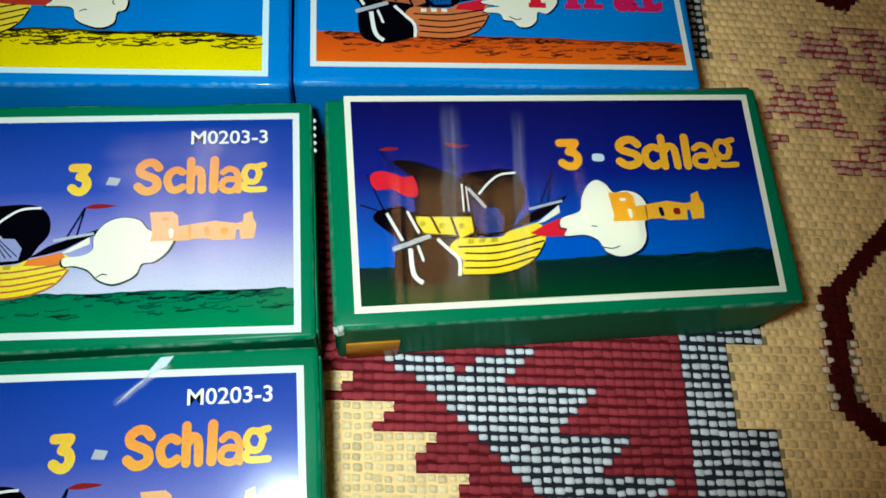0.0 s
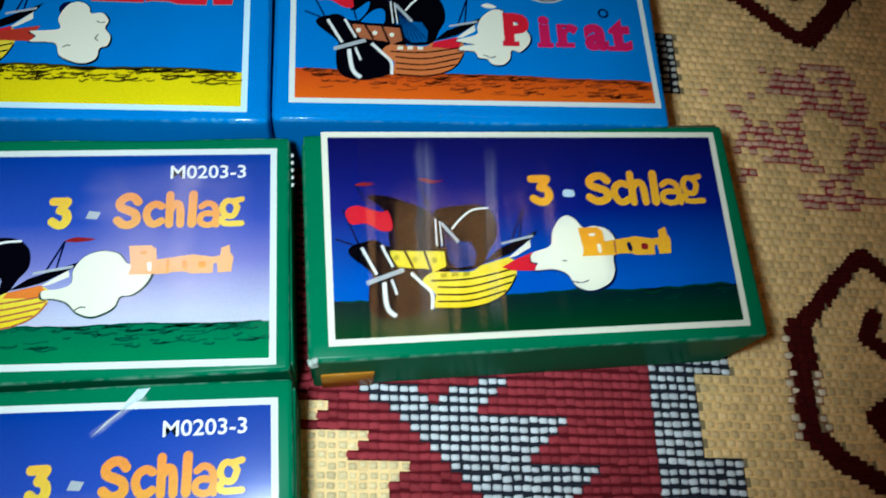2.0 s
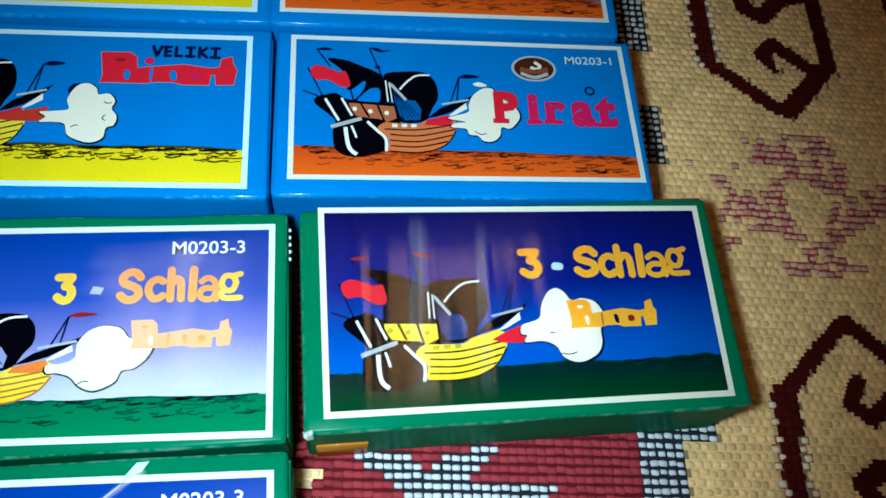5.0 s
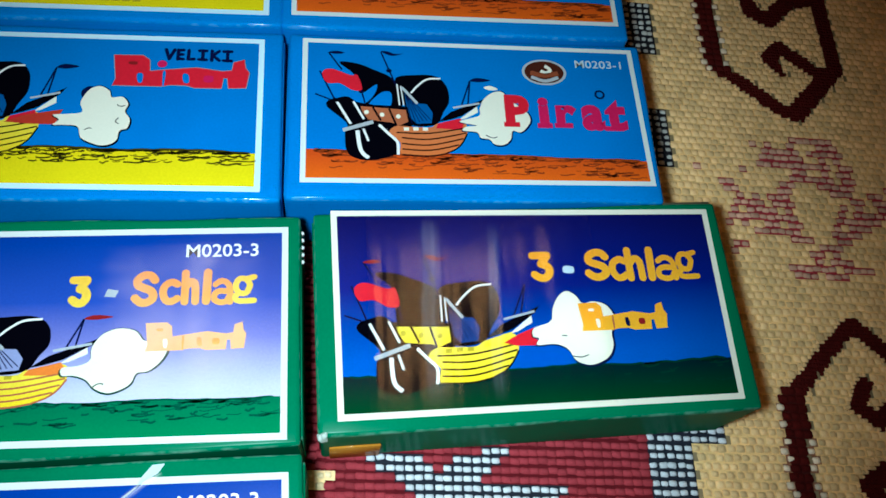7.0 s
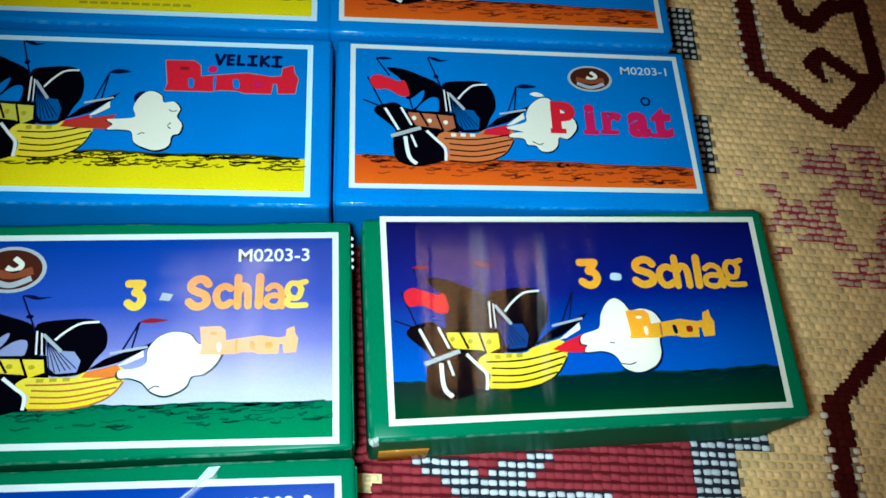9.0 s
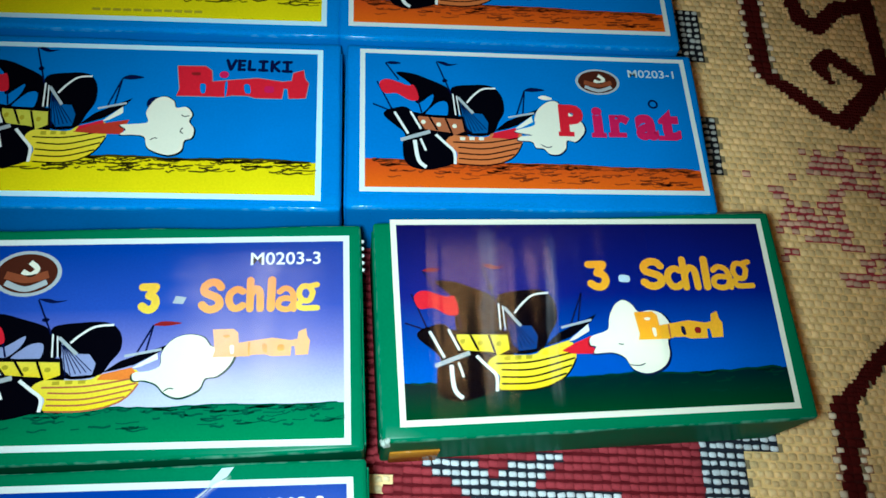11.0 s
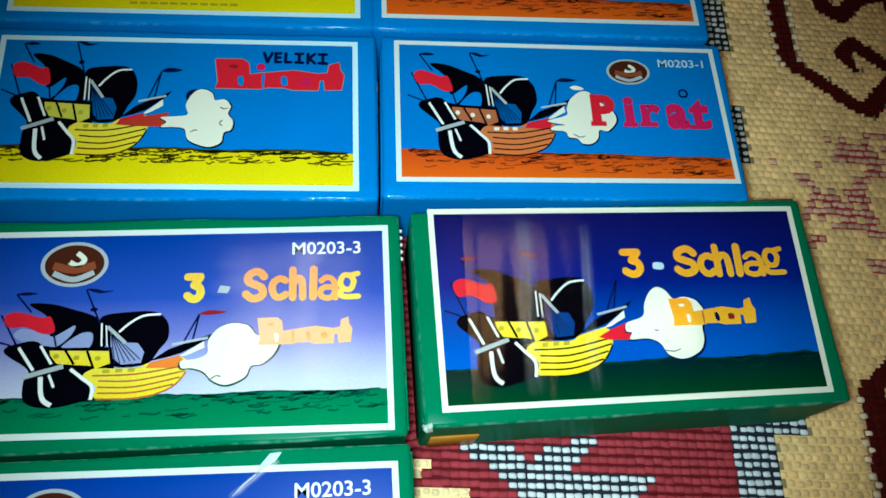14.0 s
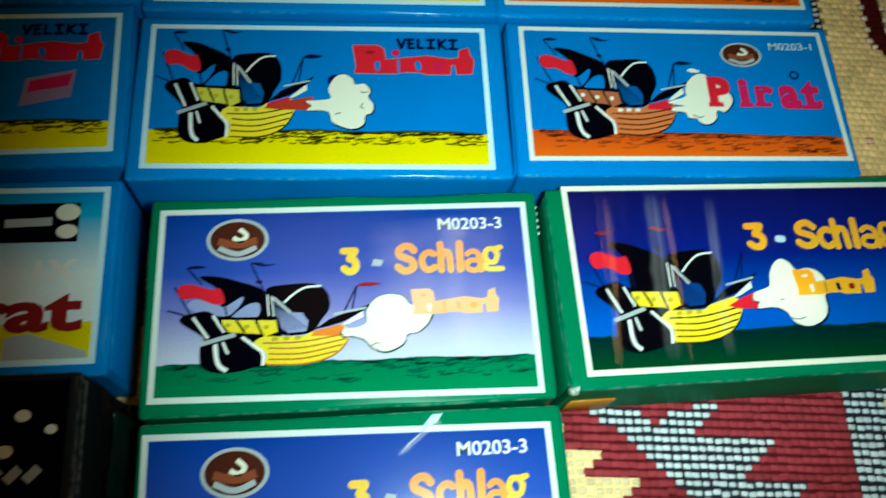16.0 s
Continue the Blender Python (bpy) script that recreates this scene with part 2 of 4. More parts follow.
_b.inputs["Emission Strength"].default_value = 2.5


# ---- builders ----
def mesh_of(name, bm, material):
    me = bpy.data.meshes.new(name)
    bm.to_mesh(me)
    bm.free()
    for m in material if isinstance(material, (list, tuple)) else [material]:
        me.materials.append(m)
    return me


def part(name, bm, material, parent=None, label=""):
    ob = new(name, mesh_of(name, bm, material))
    ob.parent = parent
    return tagged(ob, label)


def thing(name, m, label, category, group=""):
    ob = new(name)
    ob.empty_display_size = 0.02
    ob.matrix_world = m
    return tagged(ob, label, category, group)


def block(x0, x1, y0, y1, z0, z1, bevel=0.0, segments=3):
    bm = bmesh.new()
    bmesh.ops.create_cube(bm, size=1)
    for v in bm.verts:
        v.co = Vector((x0 + (v.co.x + 0.5) * (x1 - x0), y0 + (v.co.y + 0.5) * (y1 - y0), z0 + (v.co.z + 0.5) * (z1 - z0)))
    if bevel:
        bmesh.ops.bevel(bm, geom=bm.edges[:], offset=bevel, segments=segments, profile=0.6, affect="EDGES")
        for f in bm.faces:
            f.smooth = True
    return bm


def structure(name, bm, material):
    return tagged(part(name, bm, material), kind="structure")


STEP = 0.000014


def curve_through(points, closed=True, n=5):
    """A smooth line through the points."""
    p, out = [Vector(q) for q in points], []
    count = len(p)
    for i in range(count if closed else count - 1):
        at = (lambda k: p[k % count]) if closed else (lambda k: p[min(max(k, 0), count - 1)])
        a, b, c, d = at(i - 1), at(i), at(i + 1), at(i + 2)
        for k in range(n):
            t = k / n
            out.append(0.5 * (2 * b + (c - a) * t + (2 * a - 5 * b + 4 * c - d) * t * t + (3 * b - a - 3 * c + d) * t ** 3))
    return out if closed else out + [p[-1]]


def mm(text):
    """Points from 'x,y x,y ...' in millimetres."""
    return [tuple(float(v) for v in w.split(",")) for w in text.split()]


class Sheet:
    """A printed sheet: ink areas are thin films laid in layers on the label. Millimetres from the label's centre."""

    def __init__(self, label, shift=(1, 0, 0, 0, 1, 0), half=(1, 1), bend=None):
        self.label, self.shift, self.half, self.bend = label, shift, half, bend

    def bent(self, p):
        """The point on the sheet as it was cut, its corners a little out of square: offsets of the lower left, lower right, upper right, upper left."""
        if not self.bend:
            return p
        u, v = (p[0] / self.half[0] + 1) / 2, (p[1] / self.half[1] + 1) / 2
        share = ((1 - u) * (1 - v), u * (1 - v), u * v, (1 - u) * v)
        return (p[0] + sum(k * b[0] for k, b in zip(share, self.bend)), p[1] + sum(k * b[1] for k, b in zip(share, self.bend)))

    def place(self, p):
        a, b, c, d, e, f = self.shift
        return Vector(((a * p[0] + b * p[1] + c) / 1000, (d * p[0] + e * p[1] + f) / 1000))

    def area(self, bm, points, layer, smooth=False):
        pts = [self.place(p) for p in (curve_through(points) if smooth else points)]
        f = bm.faces.new([bm.verts.new((p[0], p[1], layer * STEP)) for p in pts])
        f.normal_update()
        if f.normal.z < 0:
            f.normal_flip()
        bmesh.ops.triangulate(bm, faces=[f])

    def stroke(self, bm, points, width, layer, smooth=True):
        pts = [self.place(p) for p in (curve_through(points, False) if smooth and len(points) > 2 else points)]
        rows = []
        for i, p in enumerate(pts):
            d = (pts[min(i + 1, len(pts) - 1)] - pts[max(i - 1, 0)]).normalized()
            side = Vector((-d.y, d.x)) * width / 2000
            rows.append([bm.verts.new((*(p + s * side), layer * STEP)) for s in (1, -1)])
        for (a, b), (c, d) in zip(rows, rows[1:]):
            bm.faces.new((a, b, d, c))

    def disc(self, bm, x, y, rx, ry, layer, n=24, hole=0.0):
        ring = [self.place((x + rx * math.cos(k * math.tau / n), y + ry * math.sin(k * math.tau / n))) for k in range(n)]
        vs = [bm.verts.new((*p, layer * STEP)) for p in ring]
        if not hole:
            bm.faces.new(vs)
            return
        mid = self.place((x, y))
        inner = [bm.verts.new((*(mid + (p - mid) * hole), layer * STEP)) for p in ring]
        for k in range(n):
            bm.faces.new((vs[k], vs[(k + 1) % n], inner[(k + 1) % n], inner[k]))

    def ink(self, name, material, draw, label=""):
        bm = bmesh.new()
        draw(bm)
        return part(name, bm, material, self.label, label)

    def text(self, name, words, box, material, layer, weight=0.02, tall=None, slant=0.0):
        """Lettering that fills the box x0, y0, x1, y1 (left, bottom, right, top)."""
        cu = bpy.data.curves.new("lettering", "FONT")
        cu.body, cu.offset, cu.resolution_u = words, weight, 3
        ob = bpy.data.objects.new("lettering", cu)
        me = bpy.data.meshes.new_from_object(ob)
        bpy.data.objects.remove(ob)
        bpy.data.curves.remove(cu)
        co = np.empty(len(me.vertices) * 3, "f")
        me.vertices.foreach_get("co", co)
        co = co.reshape(-1, 3)
        lo, hi = co.min(0), co.max(0)
        x0, y0, x1, y1 = box
        for v, c in zip(me.vertices, co):
            fx, fy = (c[0] - lo[0]) / (hi[0] - lo[0]), (c[1] - lo[1]) / (hi[1] - lo[1])
            y = y0 + fy * (y1 - y0) + slant * fx
            v.co = (*(Vector((x0 + fx * (x1 - x0), y)) / 1000), layer * STEP)
        me.materials.clear()
        me.materials.append(material)
        me.name = name
        ob = new(name, me)
        ob.parent = self.label
        return ob


def carton(name, at, size, turn, material, label, group="cardboard boxes on the rug"):
    """A bevelled cardboard box with a slightly lifted end flap seam; size is length, width, height."""
    box = thing(name, pose(*at, 0.0008, 0, 0, turn), label, "box", group)
    l, w, h = size
    bm = block(-l / 2, l / 2, -w / 2, w / 2, 0, h, 0.0012)
    long_edges = [e for e in bm.edges if e.calc_length() > 0.02]
    bmesh.ops.subdivide_edges(bm, edges=long_edges, cuts=11, use_grid_fill=True)
    for v in bm.verts:
        k = noise.noise_vector((v.co + Vector((at[0] * 9, at[1] * 9, 0))) * 55)
        v.co.x += 0.00035 * k.x * (v.co.z > 0.002)
        v.co.y += 0.00045 * k.y * (v.co.z > 0.002)
        if h - 0.0013 < v.co.z < h - 0.00005:
            v.co.z -= 0.0002 * abs(k.z)
    part("carton", bm, material, box)
    for side in (-1, 1):
        flap = block(-0.0003, 0.0003, -w / 2 + 0.002, w / 2 - 0.002, 0.0015, h - 0.002, 0.0002, 1)
        bmesh.ops.translate(flap, vec=(side * (l / 2 + 0.0001), 0, 0), verts=flap.verts[:])
        part("end_flap", flap, material, box)
    return box


def label_on(box, centre, turn, size, height, border, sky, rim, bend=None):
    """The printed label: a white border with the sky printed inside it. centre and turn are in the world."""
    w, h = size
    cut = Sheet(None, half=(w * 500, h * 500), bend=bend)
    bm = bmesh.new()
    corners = [cut.bent((x * w * 500, y * h * 500)) for x, y in ((-1, -1), (1, -1), (1, 1), (-1, 1))]
    bm.faces.new([bm.verts.new((x / 1000, y / 1000, 0)) for x, y in corners])
    lab = part("printed_label", bm, border, box, "printed picture label with a white border")
    world_pose = pose(*centre, height + 0.00088, 0, 0, turn)
    lab.matrix_basis = box.matrix_world.inverted() @ world_pose
    s = Sheet(lab, half=cut.half, bend=bend)
    x, y = w * 500 - rim, h * 500 - rim
    s.ink("sky", sky, lambda bm: s.area(bm, [s.bent(p) for p in ((-x, -y), (x, -y), (x, y), (-x, y))], 1))
    return s, x, y


def sea(s, x, y, left, right, material, marks, seed, lip=1.0, amount=46, edge=0.5, depth=5.5):
    """The printed sea: uneven top edge, dark wave marks below it."""
    rnd = random.Random(seed)
    n = 44
    top = []
    for k in range(n + 1):
        f = k / n
        top.append((-x + 2 * x * f, left + (right - left) * f + rnd.uniform(-0.25, 0.25) * lip + 0.35 * lip * math.sin(f * 19 + seed)))
    s.ink("sea", material, lambda bm: s.area(bm, [s.bent((-x, -y)), s.bent((x, -y))] + [(s.bent(p)[0], p[1]) for p in top[::-1]], 2))

    def waves(bm):
        s.stroke(bm, top[1:-1], edge, 3, False)
        for _ in range(amount):
            u, v = rnd.uniform(-x + 2, x - 4), rnd.random() ** 2.2 * depth + 0.35
            base = left + (right - left) * (u + x) / (2 * x) - v
            length = rnd.uniform(1.6, 6.0)
            if base < -y + 1:
                continue
            s.stroke(bm, [(u, base), (u + length * 0.35, base + rnd.uniform(-0.5, 0.1)), (u + length * 0.7, base - rnd.uniform(-0.2, 0.3)), (min(u + length, x - 0.3), base + 0.15)], rnd.uniform(0.2, 0.6), 3)

    tagged(s.ink("wave_pattern", marks, waves), kind="stuff")


def ship(s, shift, hull, cabin, plank, fan, cut, bow=INKRED, window=CREAM, night=False):
    """The printed sailing ship with its black sails, stern, masts and pennants."""
    d = Sheet(s.label, shift)

    def aft(bm):
        d.area(bm, mm("-42.2,16.2 -37.1,16.1 -32.1,14.1 -26.2,11 -24.4,6.5 -23.5,0.3 -33,0.4 -35.9,2.1 -37.1,11"), 4, True)

    def fore(bm):
        d.area(bm, mm("-24.9,11 -18.5,12.3 -12.4,12 -9.2,8.5 -8.6,3 -10.5,-1 -13.2,-5.6 -20.7,-5.8 -22.2,0.5 -24.2,5.5"), 4, True)

    d.ink("aft_sail", INK, aft)
    d.ink("fore_sail", INK, fore)
    if not night:
        for gap in ("-44.6,5.8 -42.6,8.1 -37.2,5.8 -35.1,5.1 -30.9,8.4 -31.4,5.2 -34.2,1.7 -37.1,2 -41.2,2.9", "-33.4,0.7 -29.7,5.3 -26.7,5.7 -26.3,2.4 -27.6,0.4"):
            d.ink("sail_gap", cut, lambda bm: d.area(bm, mm(gap), 5, True))
    d.ink("fan_sail", fan, lambda bm: d.area(bm, mm("-22.3,5.6 -19.6,2.0 -15.6,1.6 -13.9,-1.5 -14.4,-5.1 -19,-5.4 -21.6,-2.4"), 5))

    for k in range(6):
        d.ink("fan_rib", INKNAVY, lambda bm: d.stroke(bm, [(-22.1 + 0.1 * k, 5.0), (-20.4 + 1.15 * k, -5.2 + 0.25 * k)], 0.26, 6))
    for line in ("-48.2,12.9 -43.3,1.9", "-36.7,11.1 -34.5,1.7", "-45.5,19.9 -41.4,13.5", "-29.3,20.6 -25,8.5", "-1.7,10.6 -4.8,1.6", "-1.7,10.6 -2.8,2", "-49.5,4.5 -45,2.6"):
        d.ink("mast_line", INKNAVY, lambda bm: d.stroke(bm, mm(line), 0.5, 6))
    d.ink("crow_nest", INKNAVY, lambda bm: d.disc(bm, -26.9, 13.6, 0.9, 0.7, 6))
    d.ink("bow_spar", INK, lambda bm: d.area(bm, mm("-12.3,-4.6 -8.4,-1 0.9,3.3 2.4,4.1 0.8,1.8 -5.1,-2.4 -9,-3.8"), 6))

    for line in ("-45.5,19.9 -43.1,20.5 -40.5,19.8 -43.4,19.3", "-29.3,20.8 -26.9,20.8 -25.1,20 -22.5,20.1 -26,19.2", "-1.7,10.6 0.6,11.8 4.9,11 1.3,10.2"):
        if night and line.startswith("-1.7"):
            continue
        d.ink("pennant", DULLRED if night or (line.startswith("-1.7") and fan is FANGREY) else INKNAVY, lambda bm: d.area(bm, mm(line), 7, True))
    d.ink("cream_bow", CREAM, lambda bm: d.area(bm, mm("-6,-3.7 -0.1,1.2 0.2,-0.9 -3.8,-3.2"), 7))
    d.ink("deck_shadow", INK, lambda bm: d.area(bm, mm("-37.6,2.0 -32,1.0 -21.6,0.6 -20.4,-6.4 -24.6,-7.4 -27.6,-9.6 -31.5,-7.4 -36,-4.4"), 6))
    d.ink("cabin", cabin, lambda bm: d.area(bm, mm("-35.9,0.7 -32.2,0.2 -22.2,-0.3 -21.5,-4.8 -24.8,-6.4 -26.5,-5.2 -34.8,-4.2"), 7))
    d.ink("hull", hull, lambda bm: d.area(bm, mm("-27.4,-8.8 -25.3,-6.4 -20.7,-6.5 -14.9,-6.6 -12.3,-5.1 -4.7,-3.9 -3.7,-8.7 -5.4,-12.0 -7.6,-14.2 -10.5,-15.6 -16,-16.5 -23.8,-16.1 -24.2,-12.1"), 8, True))
    d.ink("red_bow", bow, lambda bm: d.area(bm, mm("-12.3,-5.1 -5.5,-3.2 -4.5,-5.1 -5.3,-7.3 -13.2,-6.9"), 9))

    for line in ("-25.2,-8.6 -15.1,-8.7 -3.9,-6.6", "-23.7,-10.4 -15.1,-10.8 -4,-8.4", "-23.7,-12.4 -15.1,-12.8 -5,-10.4", "-23.6,-14.3 -15.2,-14.6 -6.4,-12.6", "-3.7,-8.7 -5.4,-12 -7.6,-14.2 -10.5,-15.6", "-10.5,-15.7 -16,-16.6 -23.8,-16.2"):
        d.ink("plank_line", plank, lambda bm: d.stroke(bm, mm(line), 0.46, 10))
    for line in ("-32.2,0.2 -29.8,-4.6", "-27.2,-0.3 -25.2,-6.2", "-35.9,0.7 -22.2,-0.3", "-34.8,-4.4 -25.2,-5.9"):
        d.ink("cabin_line", INK, lambda bm: d.stroke(bm, mm(line), 0.65, 10))
    for x, y in mm("-34.1,-1.7 -29.4,-2.5 -24.5,-3.0"):
        d.ink("cabin_window", window, lambda bm: d.disc(bm, x, y, 0.75, 0.8, 11, 8))
    for x, y in mm("-22.2,-7.4 -19.3,-7.3 -16.4,-7.3"):
        d.ink("hull_window", window, lambda bm: d.area(bm, [(x - 0.8, y - 0.55), (x + 0.8, y - 0.55), (x + 0.8, y + 0.6), (x - 0.8, y + 0.6)], 11))
    d.ink("stern", INK, lambda bm: d.area(bm, mm("-45.5,2.2 -42.9,3.1 -40,3.7 -37.5,2 -33,-5.1 -30.2,-6 -25.8,-11.2 -24.6,-14.9 -25.5,-16.3 -33.6,-18.4 -39.6,-16.2 -40.6,-9.6 -40,-5.8 -45.8,-0.2"), 12, True))

    for line, width in (
        ("-42.9,1.7 -38.8,-6", 0.8), ("-38,2 -34.9,-4.2", 0.7), ("-36.9,-8.2 -36.3,-13.3 -35.4,-15.9 -33.6,-17.5", 1.2), ("-35.1,-7.6 -33.6,-11.8", 0.7),
        ("-30.4,-6.1 -27.4,-9.3 -25,-12.1 -24.9,-16.3", 0.9), ("-20.3,5.5 -18.2,8.2 -15.1,10.7 -10.9,11.1", 0.6), ("-24.6,8.7 -24,1", 0.45), ("-23.5,8 -22.7,1", 0.35),
    ):
        d.ink("white_trim", INKWHITE, lambda bm: d.stroke(bm, mm(line), width, 13))
    for line, width in (("-41.2,-8.2 -32.1,-5.1", 1.25), ("-23.1,7.5 -18.5,1.7", 0.9), ("-7.6,0.5 0.8,2.3", 0.7)):
        d.ink("grey_spar", GREY, lambda bm: d.stroke(bm, mm(line), width, 14))
    d.ink("red_flag", INKRED, lambda bm: d.area(bm, mm("-47.4,12.2 -44.7,13.7 -38.8,11.5 -36.7,11.6 -35.3,6.6 -38,6 -42.1,8.4 -45.9,8.5"), 14, True))


def cloud(s, points, edge, curls=()):
    """The puff of gun smoke, with a thin dark outline behind it."""
    mid = sum((Vector(p) for p in points), Vector((0, 0))) / len(points)
    s.ink("smoke_outline", edge, lambda bm: s.area(bm, [mid + (Vector(p) - mid) * 1.042 + Vector((0.12, -0.2)) for p in points], 15, True))
    s.ink("smoke_puff", CREAM, lambda bm: s.area(bm, points, 16, True))
    if curls:
        s.ink("smoke_curl", edge, lambda bm: [s.stroke(bm, c, 0.3, 17) for c in curls])


def badge(s, x, y, rx, ry):
    """The maker's oval drawn as plain shapes."""
    s.ink("badge_rim", GREY, lambda bm: s.disc(bm, x, y, rx, ry, 4, 32))
    s.ink("badge_field", BADGE, lambda bm: s.disc(bm, x, y, rx * 0.88, ry * 0.86, 5, 32))
    s.ink("badge_swirl", CREAM, lambda bm: s.stroke(bm, [(x - rx * 0.15, y + ry * 0.1), (x + rx * 0.1, y - ry * 0.05), (x + rx * 0.28, y + ry * 0.2), (x + rx * 0.05, y + ry * 0.5)], rx * 0.16, 6))
    s.ink("badge_band", GREY, lambda bm: s.stroke(bm, [(x - rx * 0.6, y - ry * 0.38), (x, y - ry * 0.68), (x + rx * 0.6, y - ry * 0.38)], ry * 0.24, 6))
    s.ink("badge_emblem", EMBLEM, lambda bm: s.stroke(bm, [(x - rx * 0.62, y - ry * 0.05), (x, y - ry * 0.25), (x + rx * 0.62, y - ry * 0.05)], ry * 0.34, 6))


GLYPHS = {
    "3": ("4,90 82,90", "82,88 46,58", "46,58 78,50 88,28 66,9 34,8 6,20"),
    "S": ("92,76 72,90 42,91 15,78 17,61 46,52 80,41 87,21 62,9 32,9 6,22",),
    "c": ("94,82 62,92 24,76 13,44 34,12 66,8 95,20",),
    "h": ("17,3 17,97", "20,50 48,68 78,58 83,3"),
    "l": ("44,3 56,97",),
    "a": ("10,80 40,95 76,84 90,50 90,4", "88,30 70,8 36,4 6,16 8,40 36,52 86,48"),
    "g": ("80,66 62,36 26,38 10,64 28,90 62,88 80,66", "62,90 100,97", "26,38 8,20 26,6 100,6"),
    "V": ("8,97 44,6", "44,6 90,97"),
    "E": ("16,5 16,95", "16,90 92,94", "16,50 84,52", "16,9 92,8"),
    "L": ("22,95 18,8", "18,9 92,10"),
    "I": ("50,5 50,95", "8,91 92,93", "6,9 94,7"),
    "K": ("18,5 18,95", "90,94 24,48", "30,52 92,6"),
}


def letters(s, name, words, material, layer, weight):
    """Brush lettering: each letter with its box x0, y0, x1, y1, drawn in round-ended strokes of the weight given."""
    for k, (letter, (x0, y0, x1, y1)) in enumerate(words):
        lines, broad = GLYPHS[letter], weight * {"a": 0.74, "g": 0.72, "c": 0.9, "h": 0.92}.get(letter, 1.0)

        def draw(bm):
            pad, step = broad * 0.42, 0
            for line in lines:
                pts = [Vector((x0 + pad + (x1 - x0 - 2 * pad) * u / 100, y0 + pad + (y1 - y0 - 2 * pad) * v / 100)) for u, v in mm(line)]
                pts = curve_through(pts, False, 4) if len(pts) > 2 else pts
                for p, q in zip(pts, pts[1:]):
                    s.stroke(bm, [p, q], broad, layer + 0.02 * step, False)
                    step += 1
                for p in pts:
                    s.disc(bm, *p, broad / 2, broad / 2, layer + 1 + 0.02 * step, 12)
                    step += 1
            for f in bm.faces:
                f.normal_update()
                if f.normal.z < 0:
                    f.normal_flip()

        s.ink(name, material, draw)


FAT_OUTLINE = mm("0,99 21,100 26,86 27,50 33,53 49,60 61,65 80,55 87,59 88,85 96,95 97,68 100,52 98,3 85,1 84,33 81,33 80,0 60,0 54,7 42,7 36,2 1,2 3,24")
FAT_COUNTERS = (("18,40 22,40 22,14 19,14"), ("11,78 17,79 17,70 12,70"), ("36.5,48 38.5,48 38,6 36.8,6"), ("51,42 55,42 56,16 52,17"), ("67,38 73,38 73,20 67,20"))


def fat_word(s, name, box, material, counters, layer, edge=None):
    """A word in fat slab letters that run into one another; the counters between and inside them show other inks."""
    x0, y0, x1, y1 = box
    spread = lambda pts: [(x0 + u * (x1 - x0) / 100, y0 + v * (y1 - y0) / 100) for u, v in pts]
    outline = spread(FAT_OUTLINE)
    if edge:
        s.ink("letter_edge", edge, lambda bm: s.stroke(bm, outline + outline[:1], 0.55, layer - 1, False))
    s.ink(name, material, lambda bm: s.area(bm, outline, layer))
    for line, ink in zip(FAT_COUNTERS, counters):
        s.ink("letter_counter", ink, lambda bm: s.area(bm, spread(mm(line)), layer + 1, True))


def film_sheen(s, line, width, height, material, label):
    """A fold or patch of the clear wrapping: a low ridge along the line, its reflected sheen painted pale."""
    pts = [Vector(p) / 1000 for p in curve_through(mm(line), False, 6)]
    bm = bmesh.new()
    uv = bm.loops.layers.uv.new("UVMap")
    rows, across = [], 7
    for i, p in enumerate(pts):
        d = (pts[min(i + 1, len(pts) - 1)] - pts[max(i - 1, 0)]).normalized()
        side = Vector((-d.y, d.x))
        row = []
        for k in range(across):
            f = k / (across - 1) - 0.5
            q = p - side * f * width / 1000 * (1 + 0.25 * noise.noise(Vector((i * 0.6, k * 0.3, width))))
            row.append((bm.verts.new((q.x, q.y, 0.0011 + height / 1000 * math.cos(f * math.pi) ** 2)), (f + 0.5, i / (len(pts) - 1))))
        rows.append(row)
    for a, b in zip(rows, rows[1:]):
        for k in range(across - 1):
            quad = (a[k], a[k + 1], b[k + 1], b[k])
            f = bm.faces.new([v for v, _ in quad])
            f.smooth = True
            for loop, (_, at) in zip(f.loops, quad):
                loop[uv].uv = at
    fold = part("film_sheen", bm, material, s.label, label)
    fold.visible_shadow = False
    return fold


HEIGHT = 0.0308
UNIT = (1, 0, 0, 0, 1, 0)


